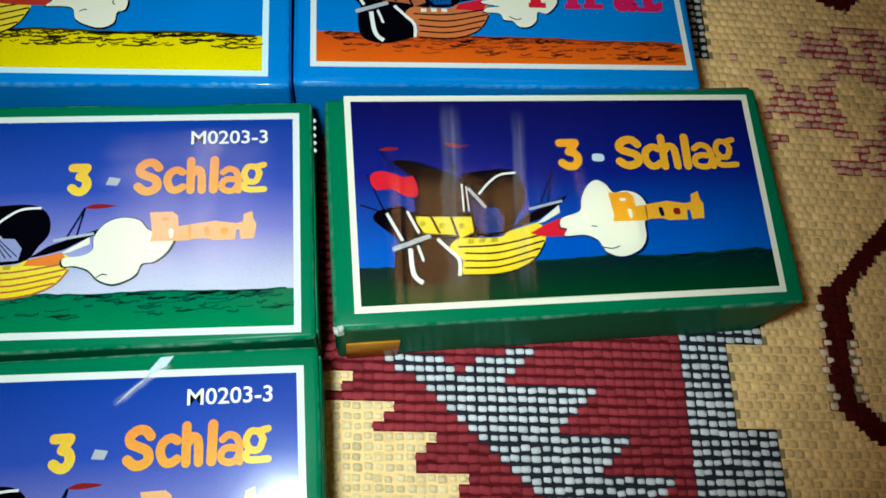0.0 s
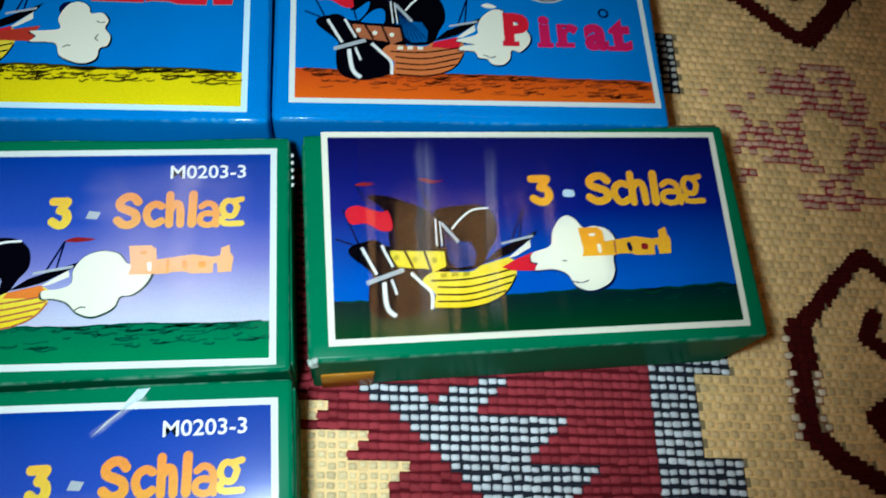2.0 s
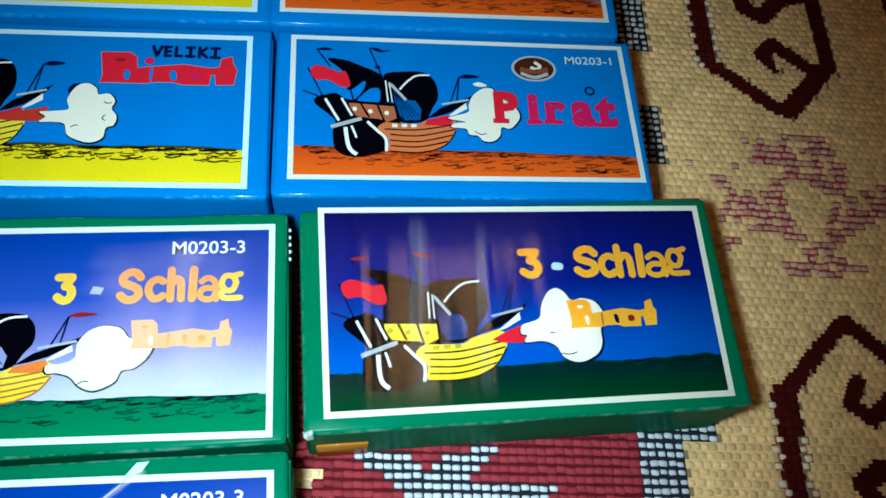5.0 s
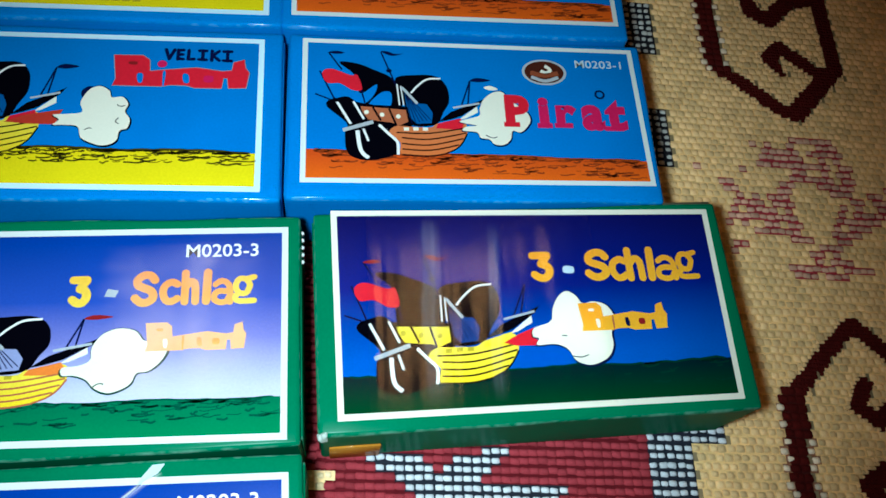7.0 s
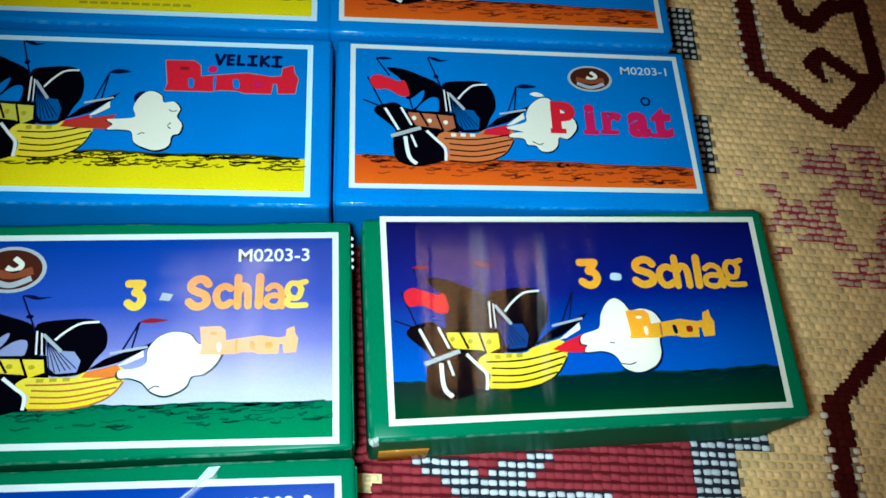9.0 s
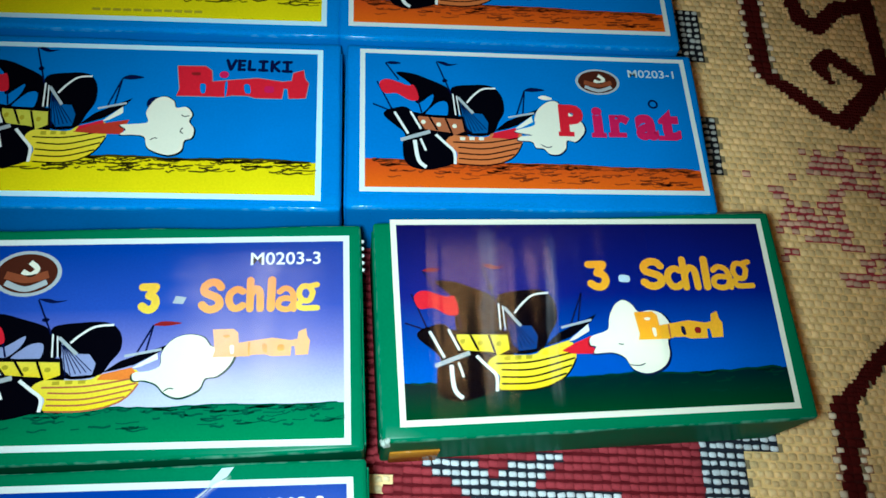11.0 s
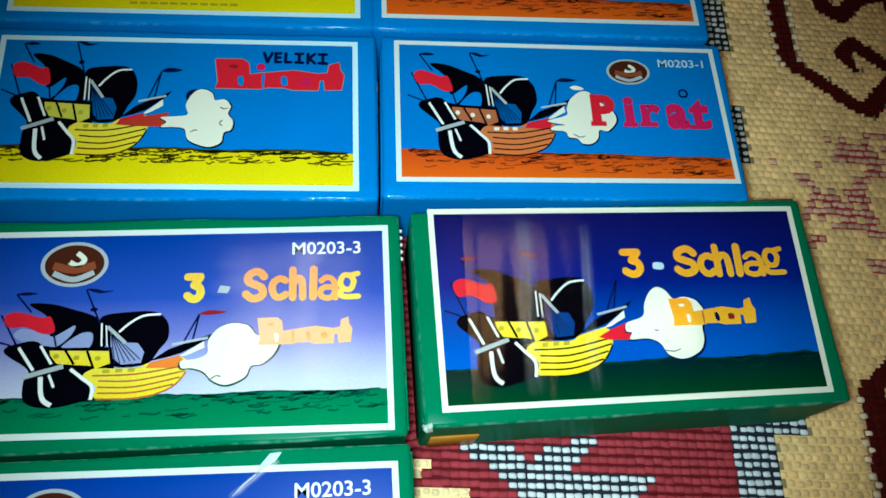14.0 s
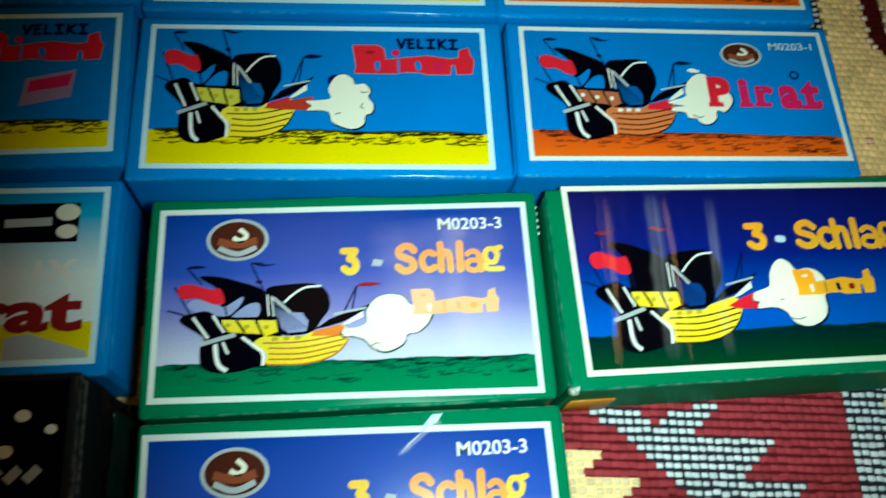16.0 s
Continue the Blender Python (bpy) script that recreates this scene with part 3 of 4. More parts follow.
def orange_box(at, turn, size, lab_at, lab_turn, lab_size, bend=None):
    box = carton("firecracker_box", at, (*size, HEIGHT), turn, BLUE, "glossy blue cardboard box with orange-sea ship label on rug")
    s, x, y = label_on(box, lab_at, lab_turn, lab_size, HEIGHT, WHITE, SKYBLUE, 1.6, bend)
    sea(s, x, y, -14.6, -17.2, ORANGE, WAVEBROWN, 3, 0.5, 200, 0.6, 6.0)
    ship(s, UNIT, HULLORANGE, INKBROWN, INK, FANBLUE, SKYBLUE)
    cloud(s, mm("-5.9,-4.4 0.3,-2.2 0.7,0.3 2.2,3.8 5.4,6.5 8.4,6.6 10.1,4.1 14.9,0.2 16.4,-2.8 15.6,-5.3 13,-7.8 10.4,-7.4 9.7,-10.3 7.5,-12.3 4.6,-12.3 2.9,-10.5 0.4,-10.1 -0.7,-8.1 -5,-7.6 -3.9,-6.2 -0.5,-5.7"), INKNAVY, [mm("2,-9 4,-10 5.5,-9.6")])
    s.ink("smoke_wisp", CREAM, lambda bm: s.area(bm, mm("2.5,8.2 4.5,8.9 7,7.8 5.5,7.2 3.6,7.4"), 15, True))
    s.text("title_letter", "P", (8.6, -5.9, 16.4, 5.7), INKRED, 18, 0.06)
    s.ink("letter_foot", INKRED, lambda bm: s.area(bm, mm("8,-5.9 13,-5.9 13,-4.2 8,-4.2"), 17))
    for word, bx in (("i", (19.2, -6.1, 22.6, 5.0)), ("r", (24.7, -5.9, 31.4, 2.4)), ("a", (32.9, -6.8, 40.3, 2.7)), ("t", (40.6, -6.7, 47.6, 4.8))):
        s.text("title_letter", word, bx, INKPINK, 18, 0.05)
        if word in "irt":
            s.ink("letter_foot", INKPINK, lambda bm: s.area(bm, [(bx[0] - 0.7, bx[1]), (bx[2] + (0.7 if word == "i" else -1.6), bx[1]), (bx[2] + (0.7 if word == "i" else -1.6), bx[1] + 1.7), (bx[0] - 0.7, bx[1] + 1.7)], 17))
    s.ink("ring_mark", INKNAVY, lambda bm: s.disc(bm, 39.8, 6.6, 1.7, 1.7, 18, 20, 0.6))
    s.text("code_number", "M0203-1", (33.0, 16.6, 48.4, 19.6), GREYWHITE, 18, 0.012)
    badge(s, 22.6, 14.7, 7.3, 4.9)
    return box


def yellow_box(at, turn, size, lab_at, lab_turn, lab_size, sticker=False, label="glossy blue cardboard box with yellow-sea ship label on rug", print_line=False, bend=None):
    box = carton("firecracker_box", at, (*size, HEIGHT), turn, BLUE, label)
    s, x, y = label_on(box, lab_at, lab_turn, lab_size, HEIGHT, PALE, SKYBLUE, 1.7, bend)
    sea(s, x, y, -13.0, -14.3, YELLOW, WAVEOLIVE, 5, 0.7, 210, 0.8, 4.2)
    ship(s, (0.949, 0.032, -4.57, 0.018, 1.066, 2.08), HULLYELLOW, CABINYELLOW, INK, FANBLUE, SKYBLUE, INKRED, OLIVE)
    s.ink("red_flame", FLAMERED, lambda bm: s.area(bm, mm("-17.8,-5.6 -12.6,-3.2 -6.3,-1.9 -2.2,-1.1 -3,-2.7 -1.4,-3.4 -3.3,-4.2 -4,-6.2 -11.4,-6.1"), 13))
    s.ink("smoke_shadow", INKNAVY, lambda bm: s.disc(bm, 4.6, 4.6, 2.6, 2.4, 14))
    cloud(s, mm("-4.8,-3 -0.6,-2.6 3,-1.8 2.2,1.5 4.2,5.8 7.1,7.1 9.8,5.6 10.7,3.3 13.6,3.6 15.5,1.2 14.8,-1.4 16.4,-4 15.9,-7 13.9,-8 13.3,-11.2 10.5,-12.8 7.3,-12.4 3.6,-10.4 2.4,-6.9 -1,-6.3 -4.5,-6.3 -3,-4.6"), INK, [mm("12.4,0.9 13.4,0.3 14.7,0.6"), mm("13.2,-3.6 12.5,-4.8 13.4,-5.6"), mm("4.2,-7.9 5.4,-7.2 6.2,-7.4")])
    fat_word(s, "title_lettering", (9.9, 7.3, 49.5, 18.4), INKRED, (SKYBLUE, DULLRED, SKYBLUE, SKYBLUE, INKPINK), 18, LETTEREDGE)
    s.ink("letter_dot", INKPINK, lambda bm: s.disc(bm, 23.9, 15.5, 1.4, 1.3, 19))
    letters(s, "top_word_letter", zip("VELIKI", ((24.0, 16.7, 27.9, 21.3), (27.5, 16.7, 30.4, 21.4), (30.4, 16.7, 33.6, 21.3), (33.8, 16.7, 37.2, 21.4), (37.2, 16.6, 41.0, 21.4), (41.0, 16.5, 44.6, 21.4))), INKNAVY, 21, 1.05)
    for k in range(11 if print_line else 0):
        s.ink("small_print_bar", OLIVE, lambda bm: s.stroke(bm, [(-18 + 3.1 * k, -y + 2.4), (-18 + 3.1 * k + 2.4, -y + 2.4)], 1.0, 4))
    if sticker:
        s.ink("faded_stamp", HAZE, lambda bm: s.area(bm, [(26, -9), (41, -6), (42, 4), (27, 1)], 18))
        s.ink("stamp_print", INKPINK, lambda bm: s.area(bm, [(28, -4), (40, -2), (41, 2.5), (28.5, 0)], 19))
    return box


def green_box(at, turn, size, lab_at, lab_turn, lab_size, label, bend=None):
    """The dusk version: blue sky fading to white over a green sea."""
    box = carton("firecracker_box", at, (*size, HEIGHT), turn, GREEN, label)
    s, x, y = label_on(box, lab_at, lab_turn, lab_size, HEIGHT, WHITE, SKYDUSK, 1.7, bend)
    sea(s, x, y, -18.2, -19.4, SEAGREEN, WAVEGREEN, 7, 0.6, 130, 0.5)
    ship(s, (1.103, 0.028, 3.94, 0.012, 0.819, -5.56), HULLYELLOW, HULLYELLOW, INKBROWN, FANGREY, FANGREY, paper("flame_ink", (0.75, 0.20, 0.03)), OLIVE)
    cloud(s, mm("-1.8,-9.8 2,-9.4 4.8,-8 5,-4.6 7.4,-1.2 11.3,0.2 15.4,-0.6 17.6,-3.2 20.2,-3.4 23.2,-3.9 23.6,-6.2 22,-9.2 19.2,-11.4 16.4,-11.9 15.2,-14.4 12.7,-16 9.6,-16.7 6.4,-15.4 4.1,-13 1,-11.9 -1.6,-11.8"), INKDARKGREEN, [mm("6,-15 7.4,-14.2 8.6,-14.4")])
    letters(s, "title_letter", zip("Schla", ((13.3, 5.4, 20.8, 16.6), (20.2, 5.9, 26.4, 14.1), (25.7, 5.9, 31.6, 16.4), (31.0, 5.9, 34.9, 16.5), (34.0, 5.7, 40.2, 13.8))), TITLE, 18, 2.25)
    letters(s, "title_letter", zip("3g", ((-2.3, 5.9, 3.8, 15.6), (39.2, 5.8, 46.0, 14.6))), TITLEYELLOW, 18, 2.25)
    s.ink("title_dash", GREY, lambda bm: s.area(bm, mm("6.8,9.1 9.6,8.8 10.4,10.7 7.6,11.2"), 18))
    fat_word(s, "lower_lettering", (17.8, -6.4, 43.5, 1.5), TITLEVEILED, (CREAM, TITLE, TITLE, TITLE, TITLE), 18)
    s.text("code_number", "M0203-3", (27.1, 19.8, 46.3, 23.6), INKWHITE, 18, 0.012)
    badge(s, -31.7, 18.5, 8.9, 6.6)
    return box, s


# ---- setting ----
structure("floor", block(-1.0, 1.0, -0.9, 0.65, -0.06, -0.004), BOARDS)
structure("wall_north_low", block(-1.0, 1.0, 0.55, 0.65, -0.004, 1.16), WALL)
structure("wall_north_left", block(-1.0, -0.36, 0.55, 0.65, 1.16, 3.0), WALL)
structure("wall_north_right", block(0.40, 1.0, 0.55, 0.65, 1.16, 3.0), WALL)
structure("wall_south", block(-1.0, 1.0, -0.9, -0.8, -0.004, 3.0), WALL)
structure("wall_west", block(-1.0, -0.9, -0.8, 0.55, -0.004, 3.0), WALL)
structure("wall_east", block(0.9, 1.0, -0.8, 0.55, -0.004, 3.0), WALL)
structure("ceiling", block(-1.0, 1.0, -0.9, 0.65, 3.0, 3.1), CEIL)
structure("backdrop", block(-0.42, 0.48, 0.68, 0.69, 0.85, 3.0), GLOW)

# ---- the boxes ----
ORANGE_SIZE, ORANGE_LABEL = (0.1132, 0.0575), (0.1072, 0.0516)
corner_box = orange_box((-0.0124, 0.0939), -0.9, ORANGE_SIZE, (-0.0113, 0.0963), -0.7, ORANGE_LABEL, ((0, 0), (0, 0), (-0.9, -1.4), (0.2, -0.8)))
orange_box((-0.0142, 0.1541), -1.1, ORANGE_SIZE, (-0.0142, 0.1560), -0.6, ORANGE_LABEL)
YELLOW_SIZE, YELLOW_LABEL = (0.1172, 0.0582), (0.1090, 0.0530)
edge_box = yellow_box((-0.1293, 0.0951), -0.6, YELLOW_SIZE, (-0.1300, 0.0958), -0.7, YELLOW_LABEL, bend=((0.8, 0), (-0.5, -0.6), (-0.8, -0.6), (0.2, -1.0)))
yellow_box((-0.1290, 0.1563), -0.8, YELLOW_SIZE, (-0.1293, 0.1572), -0.4, YELLOW_LABEL, print_line=True)
yellow_box((-0.2482, 0.0990), 1.3, YELLOW_SIZE, (-0.2472, 0.0996), 1.5, (0.109, 0.0505), True, "glossy blue cardboard box with a yellow-sea label and a pink stamp")
orange_box((-0.2459, 0.1588), 1.0, ORANGE_SIZE, (-0.2436, 0.1582), 1.0, ORANGE_LABEL)

GLINTFILM = paper("bright_film_edge", (0.06, 0.30, 0.62), rough=0.2, coat=1.0, sheen=0.1)


def edge_crinkle(box, x0, x1, y, label):
    """Shrink film gathered on a carton's top edge: a row of small bright puckers of uneven length."""
    rnd = random.Random(int(abs(x0) * 1e5))
    bm = bmesh.new()
    x = x0
    while x < x1:
        length, wide = rnd.uniform(0.0006, 0.0026), rnd.uniform(0.00025, 0.00055)
        rows = []
        for k in range(6):
            f = k / 5
            w = wide * math.sin(math.pi * (0.12 + 0.76 * f))
            off = y + 0.0003 * noise.noise(Vector((x * 900 + f, 3.1, 0.4)))
            rows.append([bm.verts.new((x + length * f, off + w * u, HEIGHT - 0.0003 + 0.0004 * (1 - u * u) + 0.00035 * u)) for u in (-1, -0.4, 0.4, 1)])
        for a, b in zip(rows, rows[1:]):
            for k in range(3):
                bm.faces.new((a[k], b[k], b[k + 1], a[k + 1])).smooth = True
        x += length + rnd.uniform(0.0002, 0.0016)
    part("film_crinkle", bm, GLINTFILM, box, label)


edge_crinkle(edge_box, 0.0385, 0.0505, -0.0288, "bright crinkled film on the edge")
edge_crinkle(corner_box, -0.0545, -0.0495, -0.0284, "bright crinkled film on the edge")
DUSK_SIZE, DUSK_LABEL = (0.1142, 0.0640), (0.1093, 0.0577)
dusk, _sheet = green_box((-0.1219, 0.0277), 0.6, DUSK_SIZE, (-0.1223, 0.0280), 0.5, DUSK_LABEL, "glossy green cardboard box with dusk-sky ship label on rug", ((0.2, 0.3), (-0.6, -1.6), (-0.3, -0.3), (0.5, -0.4)))
# veil of reflected light over the label's right part, painted on
film_sheen(_sheet, "27,24 27.5,10 28,-4 29,-18", 46.0, 0.25, SHEENVEIL, "painted veil of reflection on the clear film")
for k in range(5):
    bead = bmesh.new()
    bmesh.ops.create_icosphere(bead, subdivisions=2, radius=0.0006)
    bmesh.ops.translate(bead, vec=(0.0577, 0.0195 + 0.0022 * k, HEIGHT - 0.0035), verts=bead.verts[:])
    part("glue_dot", bead, INKWHITE, dusk, "small white glue dot")
creased, creased_sheet = green_box((-0.1208, -0.0378), 0.4, DUSK_SIZE, (-0.1208, -0.0382), 0.3, (0.1105, 0.0577), "glossy green cardboard box with a creased dusk-sky ship label", ((0, 0), (-1.2, 0), (-1.8, -0.9), (-0.8, 0.6)))
# highlight on the film's crease, painted as two flat pale shapes
creased_sheet.ink("crease", GREYWHITE, lambda bm: creased_sheet.area(bm, mm("20.8,31.3 23.8,31.5 22.2,29.2 18.9,27.4 17.4,26.0 18.2,28.2"), 20), "crease in the film with a painted highlight")
creased_sheet.ink("crease", GREY, lambda bm: creased_sheet.area(bm, mm("17.6,26.6 18.6,27 14.6,23.6 11.4,20.9 14.2,24"), 20), "crease in the film with a painted highlight")

# glint along the same crease, painted as a pale strip
film_sheen(creased_sheet, "23.4,29.4 19,26.8 15.4,23.8 11,20.6", 2.2, 0.3, SHEENGLINT, "fold in the clear film with a painted glint")


def night_box():
    """The green box with the night label, its corner worn pale and a sticker on its front."""
    box = carton("firecracker_box", (-0.0003, 0.0312), (0.1208, 0.0632, HEIGHT), 1.4, GREEN, "glossy green cardboard box with a night-blue ship label and worn corner")
    s, x, y = label_on(box, (0.0002, 0.0323), 0.8, (0.1132, 0.0592), HEIGHT, CREAM, SKYNIGHT, 1.7, ((0.8, 0.1), (-1.0, 0.5), (-0.1, -0.7), (0.3, 0.9)))
    sea(s, x, y, -18.0, -17.4, SEADARK, INKDARKGREEN, 9, 1.2, 40, 0.6)
    ship(s, (1.049, 0.091, -1.78, 0.03, 0.996, -4.03), HULLYELLOW, HULLYELLOW, INK, FANNIGHT, FANNIGHT, HULLYELLOW, OLIVE, True)
    s.ink("red_flame", INKRED, lambda bm: s.area(bm, mm("-10.2,-10.4 -6,-8.2 -1.4,-6.4 -0.4,-8 -2.2,-9 -0.6,-10.2 -1.2,-11.6 -7,-11.4"), 15))
    cloud(s, mm("-1.4,-6.6 3.5,-4.8 4.6,-1 6.6,2.4 9.2,3.9 11.6,2.6 13.4,0.2 16.6,0.6 20.2,-0.7 22.1,-4.6 20.6,-8.6 20.4,-12.6 18.3,-15.9 13.4,-17.7 9.2,-16.2 7.4,-13 4,-11.4 -1.1,-11.5 -0.4,-9.6 -2,-9"), INKNAVY, [mm("8.4,-15 11,-15.4 13,-14.8"), mm("6.2,-9.0 7.6,-9.2")])
    letters(s, "title_letter", zip("3Schlag", ((-0.6, 6.5, 6.8, 16.8), (15.2, 6.2, 23.6, 17.2), (22.3, 6.1, 28.9, 14.6), (27.2, 6.1, 34.3, 17.1), (33.4, 6.0, 37.6, 17.1), (36.6, 5.9, 43.9, 14.5), (42.8, 6.1, 49.9, 15.7))), TITLENIGHT, 18, 2.3)
    s.ink("title_dash", GREYWHITE, lambda bm: s.area(bm, mm("9.2,9.6 12.0,9.4 12.2,11.2 9.5,11.5"), 18, True))
    fat_word(s, "lower_lettering", (11.9, -8.2, 37.6, 0.2), TITLENIGHT, (CREAM, CREAM, INKBROWN, INKNAVY, DULLRED), 18)
    film = bmesh.new()
    rows = []
    lift = 0.0
    for k in range(121):
        f = k / 120
        crease = 0.16 * math.exp(-((f - 0.34) / 0.012) ** 2) - 0.14 * math.exp(-((f - 0.58) / 0.014) ** 2) + 0.12 * math.exp(-(f / 0.05) ** 2)
        slope = crease - 0.006 + 0.020 * math.sin(f * 25.0 + 0.4) + 0.020 * math.sin(f * 58)
        lift += slope * 0.066 / 120
        rows.append([film.verts.new((-0.0470 + 0.066 * f + 0.0014 * math.sin(5 * f + 1) * (g - 0.5), -0.0285 + 0.057 * g, 0.0009 + lift * (0.75 + 0.4 * math.sin(2.4 * g + 2 * f)))) for g in (0, 0.2, 0.4, 0.6, 0.8, 1)])
    for a, b in zip(rows, rows[1:]):
        for k in range(5):
            film.faces.new((a[k], b[k], b[k + 1], a[k + 1])).smooth = True
    sheet = part("cellophane", film, FILM, s.label, "clear crinkled cellophane film")
    sheet.visible_shadow = False
    # reflections along two creases of the film, painted as pale strips
    film_sheen(s, "-28.3,27 -29,8 -30,-6 -29.4,-27", 7.0, 0.5, SHEENSTREAK, "fold in the clear film with a painted sheen")
    film_sheen(s, "-10,25 -11.4,6 -12.4,-8 -12.9,-27", 4.5, 0.4, SHEENSTREAK, "fold in the clear film with a painted sheen")
    bm = block(-0.0580, -0.0440, -0.03220, -0.0315, 0.0008, 0.0165, 0.0002, 1)
    part("sticker", bm, STICKER, box, "small amber paper sticker")
    bm = bmesh.new()
    bmesh.ops.create_icosphere(bm, subdivisions=3, radius=0.0019)
    for v in bm.verts:
        v.co *= 1 + 0.35 * noise.noise(v.co * 900)
        v.co = Vector((v.co.x * 0.8, v.co.y * 0.8, v.co.z * 1.5))
    bmesh.ops.translate(bm, vec=(-0.0594, -0.0308, HEIGHT - 0.0024), verts=bm.verts[:])
    part("worn_corner", bm, WORN, box, "pale worn corner")
    part("back_flap", block(0.0425, 0.0598, 0.0312, 0.0328, HEIGHT - 0.0035, HEIGHT - 0.0015, 0.0003, 1), TRAY, box, "dark raw card flap")
    return box


night_box()


def pale_box():
    box = carton("firecracker_box", (-0.2449, 0.0365), (0.1138, 0.0588, HEIGHT), 0.6, BLUE, "glossy blue cardboard box with a pale-sky label and red lettering")
    s, x, y = label_on(box, (-0.2457, 0.0370), 0.4, (0.109, 0.0533), HEIGHT, PALE, SKYPALE, 1.7)
    sea(s, x, y, -16.5, -14.5, YELLOW, GREY, 11, 0.5, 8, 0.2)
    s.ink("grey_shadow", GREY, lambda bm: s.area(bm, mm("30,-18.5 36,-17.5 52,-23 52,-24.8 30,-24.8"), 4))
    s.ink("banner", INK, lambda bm: s.area(bm, mm("-10,9.3 46.5,9.3 46.5,21.6 -10,21.6"), 4))
    s.ink("banner_bar", GREY, lambda bm: s.stroke(bm, mm("26,15.4 39,15.8"), 2.6, 5))
    s.ink("banner_oval", CREAM, lambda bm: s.disc(bm, 43.2, 18.6, 3.4, 2.7, 6))
    s.ink("banner_oval", CREAM, lambda bm: s.disc(bm, 43.4, 12.6, 3.0, 2.2, 6))
    s.text("small_mark", "1X", (36, -2.6, 47.5, 3.8), INKWHITE, 18, 0.04)
    s.text("title_lettering", "Pirat", (2, -17.4, 50.2, -4.8), DULLRED, 18, 0.038)
    return box


pale_box()


def black_box():
    box = carton("black_box", (-0.2465, -0.0262), (0.1150, 0.0620, 0.0445), 0.8, BLACKCARD, "black cardboard box with white dots beside blue boxes")
    bm = bmesh.new()
    bm.faces.new([bm.verts.new((x, y, 0)) for x, y in ((-0.055, -0.029), (0.055, -0.029), (0.055, 0.029), (-0.055, 0.029))])
    lab = part("printed_label", bm, INK, box, "black printed label")
    lab.matrix_basis = pose(0, 0, 0.04456)
    s = Sheet(lab)
    for x, y, r in ((44.4, 20.2, 1.9), (51.4, 16.6, 1.5), (41, 11.6, 2.0), (30, 17, 1.7), (22, 9, 1.6)):
        s.ink("white_dot", CREAM, lambda bm: s.disc(bm, x, y, r, r * 0.8, 2))
    for x in (33, 37.5, 42, 46.5):
        s.ink("lettering_bar", GREY, lambda bm: s.stroke(bm, [(x, 4.5), (x + 3, 7.5)], 2.4, 2))
    return box


black_box()


def plastic_wrap(x0, x1, y0, y1):
    """A strip of torn, crumpled wrapping pushed into the slot between two cartons."""
    bm = bmesh.new()
    n, m = 14, 60
    rows = []
    for j in range(m + 1):
        row = []
        for i in range(n + 1):
            f, g = i / n, j / m
            k = noise.noise_vector(Vector((f * 2.6, g * 17, 4.2)))
            sag = 0.016 + 0.006 * math.cos(f * math.tau) + 0.004 * k.z
            row.append(bm.verts.new((x0 + (x1 - x0) * f + 0.0006 * k.x * math.sin(f * math.pi), y0 + (y1 - y0) * g + 0.0012 * k.y, max(0.0012, sag * (1.0 if 0.06 < g < 0.94 else 0.25)))))
        rows.append(row)
    for a, b in zip(rows, rows[1:]):
        for i in range(n):
            bm.faces.new((a[i], a[i + 1], b[i + 1], b[i])).smooth = True
    bmesh.ops.solidify(bm, geom=bm.faces[:], thickness=0.0003)
    wrap = thing("plastic_wrap", pose(0, 0, 0), "crumpled dark green plastic wrap stuffed between two boxes", "wrapping")
    part("film", bm, WRAP, wrap)
    return wrap


plastic_wrap(-0.1880, -0.1795, -0.068, 0.004)

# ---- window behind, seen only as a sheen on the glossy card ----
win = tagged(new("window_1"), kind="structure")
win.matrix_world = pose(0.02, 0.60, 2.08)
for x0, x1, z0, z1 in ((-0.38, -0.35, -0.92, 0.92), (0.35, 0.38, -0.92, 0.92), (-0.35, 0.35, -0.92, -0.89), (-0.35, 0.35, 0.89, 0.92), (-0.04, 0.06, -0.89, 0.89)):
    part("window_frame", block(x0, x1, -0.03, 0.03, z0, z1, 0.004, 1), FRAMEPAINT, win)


def curtain(x0, x1, label):
    bm = bmesh.new()
    rows = []
    n = 40
    for k in range(n + 1):
        f = k / n
        y = 0.012 * math.sin(f * 26) + 0.006 * math.sin(f * 61 + 1)
        rows.append([bm.verts.new((x0 + (x1 - x0) * f + (0.01 * math.sin(f * 9) if z < 1 else 0), 0.53 + y, z)) for z in (0.3, 1.3, 2.96)])
    for a, b in zip(rows, rows[1:]):
        for k in range(2):
            bm.faces.new((a[k], b[k], b[k + 1], a[k + 1]))
    bmesh.ops.solidify(bm, geom=bm.faces[:], thickness=0.002)
    return tagged(part("curtain", bm, CLOTH), label, "curtain", "window curtains")


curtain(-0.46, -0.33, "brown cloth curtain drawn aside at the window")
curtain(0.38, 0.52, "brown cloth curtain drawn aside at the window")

# ---- the rug ----
PX, PY = 0.00285, 0.00270
EX, EY = Vector((1.0, -0.07)), Vector((0.038, 1.0))


def inside(x, y, poly):
    hit, j = False, len(poly) - 1
    for i in range(len(poly)):
        (xi, yi), (xj, yj) = poly[i], poly[j]
        if (yi > y) != (yj > y) and x < (xj - xi) * (y - yi) / (yj - yi) + xi:
            hit = not hit
        j = i
    return hit


